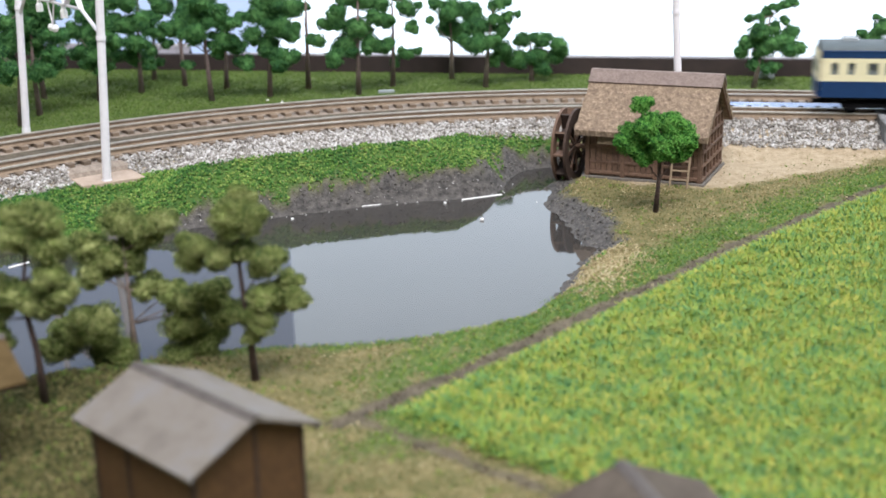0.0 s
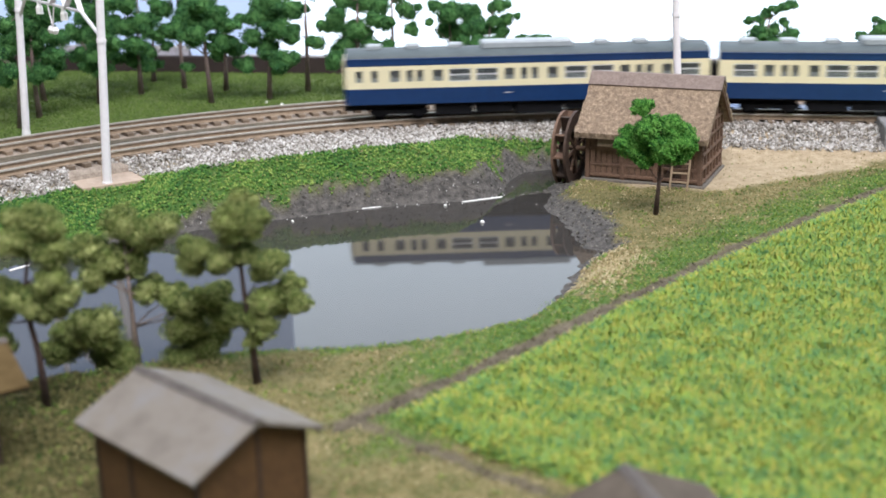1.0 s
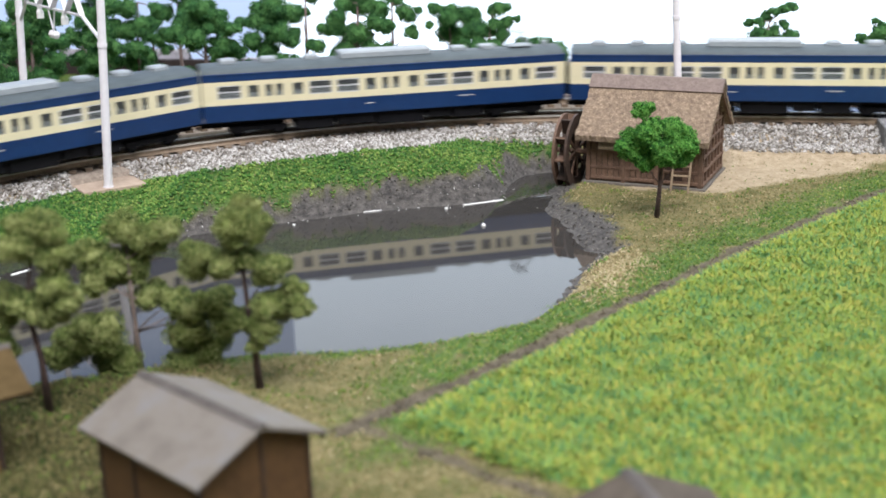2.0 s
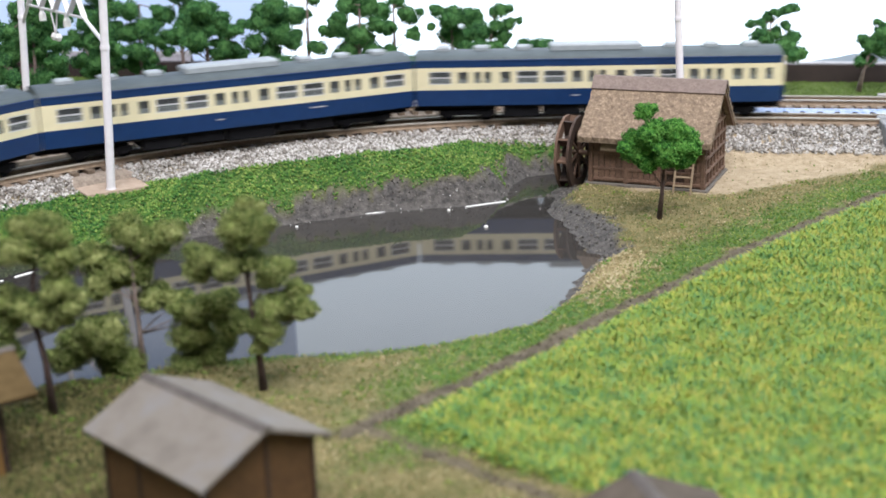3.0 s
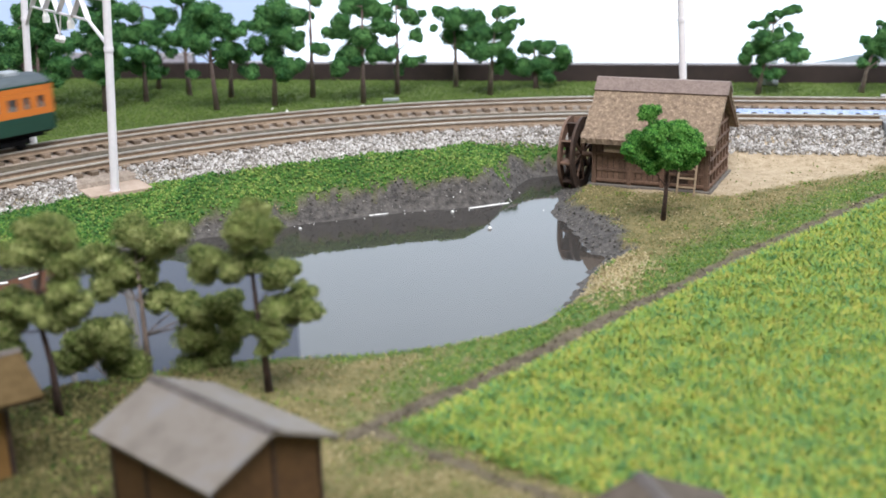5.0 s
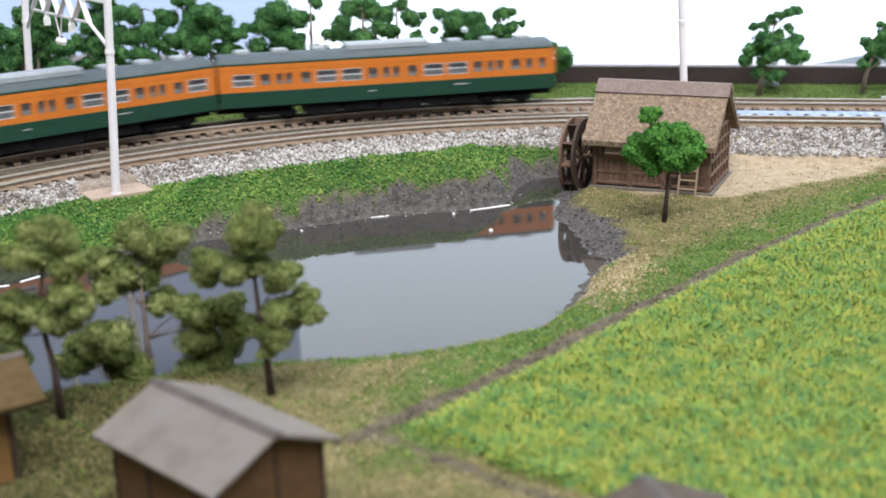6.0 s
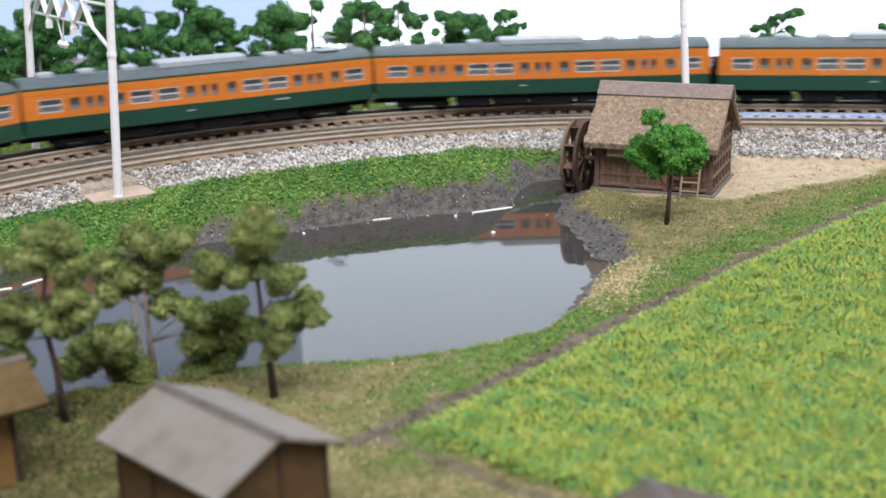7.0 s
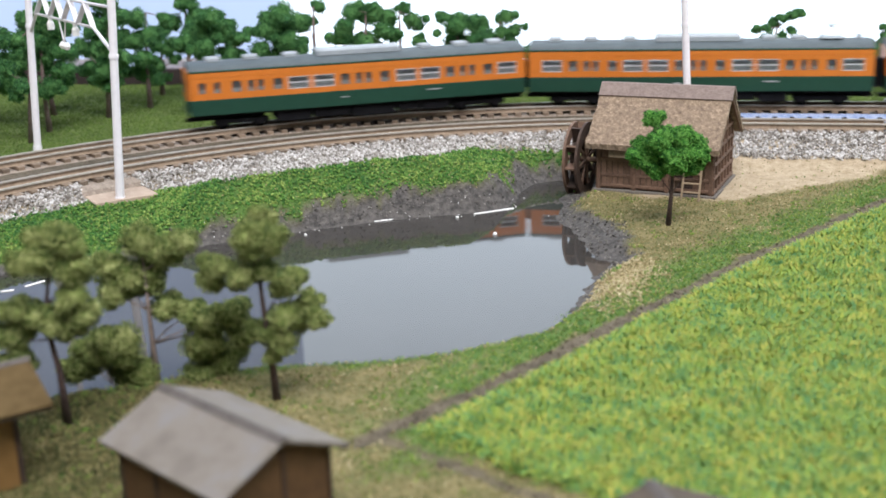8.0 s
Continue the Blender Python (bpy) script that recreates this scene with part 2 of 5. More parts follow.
rng = np.random.default_rng(5)


# ---- the plan: an oval track round the pond ----
CENTRE, TURN = np.array([4.2, 19.15]), radians(78.4)
NORMAL = np.array([math.cos(TURN), math.sin(TURN)])
ALONG = np.array([NORMAL[1], -NORMAL[0]])
R_IN, R_OUT, RAIL_Z = 24.3, 28.0, 1.5


def oval(s, radius):
    """The place and heading (towards growing s) at s along a track: the far straight, the bend, the near straight."""
    end = math.pi * radius
    if s < 0:
        return CENTRE + radius * NORMAL - s * ALONG, -ALONG
    if s > end:
        return CENTRE - radius * NORMAL + (s - end) * ALONG, ALONG
    a = TURN + s / radius
    return CENTRE + radius * np.array([math.cos(a), math.sin(a)]), np.array([-math.sin(a), math.cos(a)])


def plan_uv(x, y):
    dx, dy = x - CENTRE[0], y - CENTRE[1]
    return dx * ALONG[0] + dy * ALONG[1], dx * NORMAL[0] + dy * NORMAL[1]


def ring(x, y):
    """Distance from the oval's spine: about 24 on the inner track, 28 on the outer one."""
    u, v = plan_uv(x, y)
    return np.hypot(np.minimum(u, 0), v)


def rounded(points, n=8):
    """A closed smooth curve through the points."""
    p = np.array(points, float)
    out = []
    for k in range(len(p)):
        a, b, c, d = p[k - 1], p[k], p[(k + 1) % len(p)], p[(k + 2) % len(p)]
        for t in np.arange(n) / n:
            out.append(0.5 * (2 * b + (c - a) * t + (2 * a - 5 * b + 4 * c - d) * t * t + (3 * b - a - 3 * c + d) * t**3))
    return np.array(out)


def distance(x, y, line, closed=True):
    """Distance to a line of points; inside a closed one it is negative."""
    best, inside = np.full(np.shape(x), 1e9), np.zeros(np.shape(x), bool)
    ends = np.roll(line, -1, 0) if closed else line[1:]
    for (ax, ay), (bx, by) in zip(line, ends):
        dx, dy = bx - ax, by - ay
        t = np.clip(((x - ax) * dx + (y - ay) * dy) / (dx * dx + dy * dy + 1e-12), 0, 1)
        best = np.minimum(best, np.hypot(x - ax - t * dx, y - ay - t * dy))
        if closed:
            cross = ((ay > y) != (by > y)) & (x < (bx - ax) * (y - ay) / (by - ay + 1e-12) + ax)
            inside ^= cross
    return np.where(inside, -best, best) if closed else best


def step(a, b, x):
    t = np.clip((x - a) / (b - a), 0, 1)
    return t * t * (3 - 2 * t)


def wander(x, y, size, seed=0.0):
    """Smooth noise from -1 to 1 with bumps of the given size, for arrays."""
    out, k = 0, 0
    for k, (ca, sa, ph) in enumerate(((1, 0, 0.3), (0.6, 0.8, 1.7), (-0.5, 0.87, 3.9), (0.9, -0.44, 5.1), (0.2, 0.98, 2.2))):
        f = 2 * math.pi / (size * (0.75 + 0.23 * k))
        out = out + np.sin((x * ca + y * sa) * f + ph + seed + 0.8 * np.sin((x * sa - y * ca) * f * 0.71 + seed * 2 + k))
    return out / 5


POND = rounded([(-17.0, 28.2), (-12.3, 31.2), (-9.5, 32.4), (-7.3, 33.5), (-4.8, 34.6), (-2.3, 35.55), (-0.8, 36.0), (1.2, 36.4), (2.05, 37.2), (2.4, 38.6), (2.95, 39.8), (3.95, 40.3), (4.85, 39.8), (4.7, 38.3), (3.75, 37.8), (3.8, 37.0), (3.4, 35.3), (3.7, 34.0), (3.85, 32.7), (3.98, 31.4), (4.35, 30.5), (3.9, 29.8), (3.4, 28.4), (2.75, 26.5), (1.8, 24.8), (-1.1, 23.5), (-4.7, 23.15), (-9.5, 21.6), (-16, 21.0)])
LANE = np.array([(-1.75, 19.25), (0.1, 21.0), (1.9, 22.95), (3.45, 24.6), (6.8, 28.4), (10.2, 31.9), (14.0, 35.5), (20.0, 40.2)])
LANE_NEAR = np.array([(-1.3, 19.4), (0.53, 17.7), (2.2, 16.2), (4.5, 14.2), (9.0, 10.0)])
FIELD_EDGE = np.array([(-0.75, 19.55), (0.4, 20.75), (2.2, 22.7), (3.75, 24.4), (7.0, 28.1), (10.45, 31.65), (14.2, 35.25), (18.5, 38.6), (30, 38.6), (30, 8.0), (12.0, 8.0), (5.2, 14.2), (2.9, 16.2), (0.85, 17.95)])
WALL_V = 36.6


def far_side(x, y):
    return step(29.5, 31, y) * step(4.3, 3.2, x - 0.25 * (y - 37))


def turf_top(x):
    """Where the far bank's turf gives way to gravel, as a distance from the oval's spine."""
    return 22.45 - 2.75 * step(-9.6, -6.5, x) + 2.1 * step(-0.8, 3.6, x)


def ground_height(x, y):
    r, d = ring(x, y), distance(x, y, POND)
    u, v = plan_uv(x, y)
    near_bank = step(27.5, 25.5, y) * step(-20, -16, x)
    bank = np.where(d < 0, -0.3 * step(0, -1.0, d), step(0, 0.9 - 0.55 * near_bank, d) * (0.36 + 0.06 * near_bank))
    z = bank + 0.45 * step(20.2, 22.4, r) * step(0, 0.7, d) + 0.35 * step(22.3, 23.5, r) * (r < 60)
    z = z - 0.42 * step(29.3, 32.6, r)
    # the steep turfed bank along the far shore, level at its top as far as the track's gravel
    crest = step(-9.6, -7.0, x) * far_side(x, y) * step(22.9, 21.6, r) * (d > 0)
    z = z + (np.interp(d, [0, 0.12, 0.55, 1.6, 3.0], [0, 0.2, 0.8, 1.43, 1.4]) - z) * crest
    z = np.where((v < 0) & (r > 33), np.minimum(z, 1.3), z)
    z = z + (0.8 - z) * step(1.35, 0.95, np.hypot(x + 10.3, y - 36.4))
    return z + 0.035 * wander(x, y, 1.7) * step(0, 0.4, d) * step(22.8, 22.0, r) + 0.02 * wander(x, y, 0.5, 2.0) * (1 - step(22.6, 23.0, r) * step(29.4, 29.1, r))


def zones(x, y):
    """Which cover lies where: sand, turf, mud, lane, lawn."""
    r, d = ring(x, y), distance(x, y, POND)
    n1, n2 = wander(x, y, 1.3, 1.0), wander(x, y, 0.45, 4.0)
    far = far_side(x, y)
    yard_d = distance(x, y, np.array([(6.0, 36.2), (9.0, 35.6), (11.5, 37.0), (15.5, 38.6), (22, 39.0), (22, 36.0), (24, 42.5), (9.0, 42), (4.8, 39.5)]))
    sand = np.maximum(step(0.35, -0.35, yard_d + 0.35 * n1), 0.75 * far * step(-0.1, 0.2, r - turf_top(x)) * (r < 23.2))
    reach = np.where(far > 0.5, 0.3 + 0.3 * step(-5, -3, x) - 0.2 * step(1.2, 2.2, x), 0.5 + 0.7 * np.exp(-((y - 32.6) / 2.0) ** 2))
    mud = step(reach + 0.2, reach - 0.2, d + 0.3 * n1 + 0.2 * n2) * step(25.2, 27.2, y + 0.25 * np.minimum(x, 0))
    between = step(22.9, 23.2, r) * step(29.5, 29.2, r)
    lane = between + (1 - between) * step(0.30, 0.12, np.minimum(distance(x, y, LANE, False), 0.10 + distance(x, y, LANE_NEAR, False)) + 0.09 * n2 + 0.09 * n1)
    turf_far = far * (1 - mud) * step(0.3, -0.15, r - turf_top(x) + 0.25 * n2)
    lane_d = distance(x, y, LANE, False)
    strip = step(2.1, 1.0, lane_d + 0.5 * n1) * step(-2.4, 0.2, x + 0.8 * n1) + step(0.75, 0.3, d + 0.4 * n1) * (1 - far) * (y < 30)
    turf_near = np.clip(strip, 0, 1) * (1 - sand) * step(-0.55, 0.25, n1 + 0.6 * n2 + 0.35) * (1 - mud) * (1 - far)
    lawn = step(29.3, 29.7, r + 0.2 * n2)
    return sand, np.clip(turf_far + turf_near, 0, 1) * (1 - lane), mud, lane, lawn


# ---- ground ----
def ground_material():
    """Earth whose cover follows the zones laid down with the ground."""
    m = bpy.data.materials.new("ground_cover")
    m.use_nodes = True
    nodes, links = m.node_tree.nodes, m.node_tree.links
    s = nodes["Principled BSDF"]
    s.inputs["Roughness"].default_value, s.inputs["Specular IOR Level"].default_value = 0.92, 0.25
    where = nodes.new("ShaderNodeTexCoord")

    def noisy(scale, lo, hi):
        n, r = nodes.new("ShaderNodeTexNoise"), nodes.new("ShaderNodeValToRGB")
        n.inputs["Scale"].default_value, n.inputs["Detail"].default_value, n.inputs["Roughness"].default_value = scale / CM, 8, 0.7
        r.color_ramp.elements[0].position, r.color_ramp.elements[1].position = 0.35, 0.65
        r.color_ramp.elements[0].color, r.color_ramp.elements[1].color = (*lo, 1), (*hi, 1)
        links.new(where.outputs["Object"], n.inputs["Vector"]), links.new(n.outputs["Fac"], r.inputs["Fac"])
        return r.outputs["Color"], n
    colour, n0 = noisy(2.2, (0.08, 0.085, 0.026), (0.21, 0.17, 0.08))
    for zone, c in (("sand", noisy(4.0, (0.27, 0.207, 0.128), (0.42, 0.34, 0.235))), ("turf", noisy(3.0, (0.03, 0.08, 0.015), (0.1, 0.17, 0.04))),
                    ("mud", noisy(5.0, (0.035, 0.033, 0.032), (0.13, 0.12, 0.11))), ("lane", noisy(3.0, (0.05, 0.041, 0.027), (0.14, 0.115, 0.08))),
                    ("lawn", noisy(1.5, (0.055, 0.09, 0.02), (0.12, 0.15, 0.04)))):
        a, mix = nodes.new("ShaderNodeAttribute"), nodes.new("ShaderNodeMix")
        a.attribute_name, mix.data_type = zone, "RGBA"
        links.new(a.outputs["Fac"], mix.inputs["Factor"])
        links.new(colour, mix.inputs[6]), links.new(c[0], mix.inputs[7])
        colour = mix.outputs[2]
    links.new(colour, s.inputs["Base Color"])
    b, grain = nodes.new("ShaderNodeBump"), nodes.new("ShaderNodeTexNoise")
    grain.inputs["Scale"].default_value, grain.inputs["Detail"].default_value = 9 / CM, 6
    b.inputs["Strength"].default_value, b.inputs["Distance"].default_value = 1.0, 0.06 * CM
    links.new(where.outputs["Object"], grain.inputs["Vector"]), links.new(grain.outputs["Fac"], b.inputs["Height"])
    links.new(b.outputs["Normal"], s.inputs["Normal"])
    return m


def sheet(name, xs, ys, height, mat, zone=True):
    gx, gy = np.meshgrid(xs, ys)
    x, y = gx.ravel(), gy.ravel()
    z = height(x, y)
    w, h = len(xs), len(ys)
    i = (np.arange(h - 1)[:, None] * w + np.arange(w - 1)[None]).ravel()
    ob = from_arrays(name, np.stack([x, y, z], 1), np.stack([i, i + 1, i + w + 1, i + w], 1), mat)
    ob.data.polygons.foreach_set("use_smooth", np.ones(len(ob.data.polygons), bool))
    if zone:
        for key, value in zip(("sand", "turf", "mud", "lane", "lawn"), zones(x, y)):
            ob.data.attributes.new(key, "FLOAT", "POINT").data.foreach_set("value", value.astype(np.float32))
    return ob


xs = np.concatenate([np.arange(-90, -22, 2.0), np.arange(-22, 24, 0.14), np.arange(24, 130, 2.0)])
ys = np.concatenate([np.arange(-48, 12, 2.0), np.arange(12, 46, 0.14), np.arange(46, 64, 0.4), np.arange(64, 90.1, 4.0)])
ground = tagged(sheet("ground", xs, ys, ground_height, ground_material()), "landscaped ground of sand, turf, mud and olive scatter", "ground", kind="structure")
water = tagged(from_arrays("water", [(-22, 18, 0), (8, 18, 0), (8, 41, 0), (-22, 41, 0)], [(0, 1, 2, 3)], WATER), "still grey glossy pond of cast resin", "water", kind="structure")


# ---- room and backdrop ----
def slab(name, x0, x1, y0, y1, z0, z1, mat, label, category, m=None):
    return tagged(part(name, boxed(x0, x1, y0, y1, z0, z1), mat, m=m), label, category, kind="structure")


# Unseen room shell, added to close the layout in and bounce the lamp's light.
slab("floor", -200, 200, -180, 200, -80, -76, TABLE, "grey room floor under the layout", "floor")
slab("ceiling", -200, 200, -180, 200, 165, 169, WHITE_WALL, "white room ceiling above the layout", "ceiling")
slab("wall_west", -204, -200, -180, 200, -80, 165, WHITE_WALL, "plain white room wall", "wall")
slab("wall_east", 200, 204, -180, 200, -80, 165, WHITE_WALL, "plain white room wall", "wall")
slab("wall_south", -200, 200, -184, -180, -80, 165, WHITE_WALL, "plain white room wall behind the viewer", "wall")
slab("wall_north", -200, 200, 200, 204, -80, 165, WHITE_WALL, "plain white room wall behind the backdrop", "wall")
slab("table", -95, 132, -50, 95, -6, -1.0, TABLE, "grey baseboard table that carries the layout", "table")
FRAME = at(CENTRE[0], CENTRE[1], 0, 0, 0, math.degrees(TURN) - 90)
slab("edge_board", -95, 60, WALL_V, WALL_V + 0.5, 0.3, 1.52, BOARD, "low dark brown board along the layout's back edge", "board", FRAME)
slab("ledge", -23.5, 60, WALL_V + 0.5, WALL_V + 1.3, 0.6, 1.5, LEDGE, "pale grey ledge behind the brown board", "ledge", FRAME)
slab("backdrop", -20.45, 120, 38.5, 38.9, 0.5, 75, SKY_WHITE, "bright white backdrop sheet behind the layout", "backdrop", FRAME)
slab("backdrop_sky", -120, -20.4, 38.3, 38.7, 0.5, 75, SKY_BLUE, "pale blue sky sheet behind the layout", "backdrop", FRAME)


def hills(name, u0, u1, top, mat):
    bm = bmesh.new()
    prof = [(u0 + (u1 - u0) * k / 24, 1.25 + top * math.sin(math.pi * k / 24) ** 0.8 * (1 + 0.08 * math.sin(k * 1.9))) for k in range(25)]
    front = [bm.verts.new((u, 38.1, z)) for u, z in prof] + [bm.verts.new((u1, 38.1, 1.2)), bm.verts.new((u0, 38.1, 1.2))]
    f = bm.faces.new(front)
    bmesh.ops.solidify(bm, geom=[f], thickness=0.08)
    return tagged(part(name, bm, mat, m=FRAME), "hazy blue-grey hills standing before the backdrop", "backdrop", kind="structure")


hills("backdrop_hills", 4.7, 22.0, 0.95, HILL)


def far_roof(u, v, length, label):
    """A low cottage behind the edge board whose roof shows between the trees."""
    house = empty("cottage", FRAME @ at(u, v, 0.3), label, "house")
    part("wall", boxed(-length / 2, length / 2, -0.3, 0.3, -0.9, 0.85, 0.02), SHED_WALL, house)
    part("roof", sweep(bmesh.new(), [(-0.42, 0.78), (0, 1.58), (0.42, 0.78), (0.42, 0.70), (0, 1.48), (-0.42, 0.70)], -length / 2 - 0.2, length / 2 + 0.2), COTTAGE_ROOF, house, "grey tiled roof")
    part("ridge_tile", sweep(bmesh.new(), [(-0.09, 1.52), (0, 1.63), (0.09, 1.52), (0.07, 1.5), (0, 1.59), (-0.07, 1.5)], -length / 2 - 0.22, length / 2 + 0.22), LEDGE, house)


COTTAGE_ROOF = material("grey_tiles", [(0.2, 0.19, 0.21), (0.32, 0.31, 0.34)], 3.0, 0.7, bump=0.02)
far_roof(-25.75, 37.65, 1.55, "small far cottage with a pale grey roof among the trees")
far_roof(-30.9, 37.65, 1.8, "far cottage with a grey roof almost hidden by trees")


# ---- tracks ----
def track(name, radius, s0, s1, label):
    t = empty(name, at(0, 0, 0), label, "railway track", kind="structure")
    for side, rail in ((-0.45, "rail"), (0.45, "rail")):
        verts, faces, stations = [], [], np.arange(s0, s1, 0.5)
        prof = [(-0.05, 0), (0.05, 0), (0.05, -0.05), (0.015, -0.07), (0.015, -0.15), (0.06, -0.2), (-0.06, -0.2), (-0.015, -0.15), (-0.015, -0.07), (-0.05, -0.05)]
        for s in stations:
            (px, py), (hx, hy) = oval(s, radius)
            for a, b in prof:
                verts.append((px + hy * (side + a), py - hx * (side + a), RAIL_Z + b))
        n = len(prof)
        for k in range(len(stations) - 1):
            for i in range(n):
                faces.append((k * n + i, k * n + (i + 1) % n, (k + 1) * n + (i + 1) % n, (k + 1) * n + i))
        ob = from_arrays(rail, verts, faces, RAIL, t, "weathered steel rail")
        ob.data.materials.append(RAIL_SIDE)
        ob.data.polygons.foreach_set("material_index", np.tile(np.array([0, 0] + [1] * (n - 3) + [0]), len(stations) - 1))
    # the moulded bed under the sleepers, and its tan shoulders
    verts, faces, stations = [], [], np.arange(s0, s1, 0.7)
    prof = [(-1.35, -0.85), (-1.15, -0.45), (-0.92, -0.33), (0.92, -0.33), (1.15, -0.45), (1.35, -0.85)]
    for s in stations:
        (px, py), (hx, hy) = oval(s, radius)
        for a, b in prof:
            verts.append((px + hy * a, py - hx * a, RAIL_Z + b))
    for k in range(len(stations) - 1):
        for i in range(5):
            faces.append((k * 6 + i, k * 6 + i + 1, k * 6 + i + 7, k * 6 + i + 6))
    from_arrays("bed", verts, faces, BED, t, "tan granular track bed")
    return t


def sleepers(t, radius, s0, s1):
    bm = boxed(-0.125, 0.125, -0.78, 0.78, -0.36, -0.205, 0.015)
    me = None
    for s in np.arange(s0, s1, 0.56):
        (px, py), (hx, hy) = oval(s, radius)
        m = at(px, py, RAIL_Z, 0, 0, math.degrees(math.atan2(hy, hx)))
        if me is None:
            me = part("sleeper", bm, SLEEPER, t, m=m).data
        else:
            link("sleeper", me, None, t, m=m)


track_near = track("track_near", R_IN, -95, 140, "inner railway track with rusty rails on a tan bed")
track_far = track("track_far", R_OUT, -85, 160, "outer railway track with rusty rails on a tan bed")


def lay_strip():
    # A low block coloured mottled pale blue along the gap between the tracks.
    ob = part("track_strip", boxed(1.4, 40, 25.6, 26.8, 1.1, 1.31, 0.02), STRIP_BLUE, m=FRAME)
    clip = None
    for u in np.arange(1.8, 20, 0.62):
        m = FRAME @ at(u, 25.72, 1.3)
        if clip is None:
            clip = part("rail_clip", boxed(-0.09, 0.09, -0.07, 0.07, -0.02, 0.07, 0.015), UNDER, ob, m=FRAME.inverted() @ m).data
        else:
            link("rail_clip", clip, None, ob, m=FRAME.inverted() @ m)
    return tagged(ob, "pale blue glossy strip between the two tracks", "channel", kind="structure")


lay_strip()


# ---- scatter: stones, crumbs, blades ----
def scatter(name, x, y, z, size, mat, label, category, squash=0.75, tilt=1.0, parent=None):
    """Many small rough octahedra, each turned its own way."""
    base = np.array([(1, 0, 0), (-1, 0, 0), (0, 1, 0), (0, -1, 0), (0, 0, 1), (0, 0, -1)], float)
    tri = np.array([(0, 2, 4), (2, 1, 4), (1, 3, 4), (3, 0, 4), (2, 0, 5), (1, 2, 5), (3, 1, 5), (0, 3, 5)])
    n = len(x)
    v = base[None] * rng.uniform(0.6, 1.25, (n, 6, 1)) * (np.ones(3) * [1, 1, squash])
    q = rng.normal(size=(n, 4)) * [1, tilt, tilt, 1]
    q /= np.linalg.norm(q, axis=1, keepdims=True)
    w, a, b, c = q.T
    rot = np.stack([np.stack([1 - 2 * (b * b + c * c), 2 * (a * b - c * w), 2 * (a * c + b * w)], 1),
                    np.stack([2 * (a * b + c * w), 1 - 2 * (a * a + c * c), 2 * (b * c - a * w)], 1),
                    np.stack([2 * (a * c - b * w), 2 * (b * c + a * w), 1 - 2 * (a * a + b * b)], 1)], 1)
    v = np.einsum("nij,nkj->nki", rot, v) * np.asarray(size)[:, None, None] + np.stack([x, y, z], 1)[:, None]
    ob = from_arrays(name, v.reshape(-1, 3), (tri[None] + 6 * np.arange(n)[:, None, None]).reshape(-1, 3), mat, parent)
    return tagged(ob, label, category, kind="stuff") if not parent else ob


def pick(n, x0, x1, y0, y1, chance):
    x, y = rng.uniform(x0, x1, n), rng.uniform(y0, y1, n)
    keep = rng.uniform(size=n) < chance(x, y)
    return x[keep], y[keep]


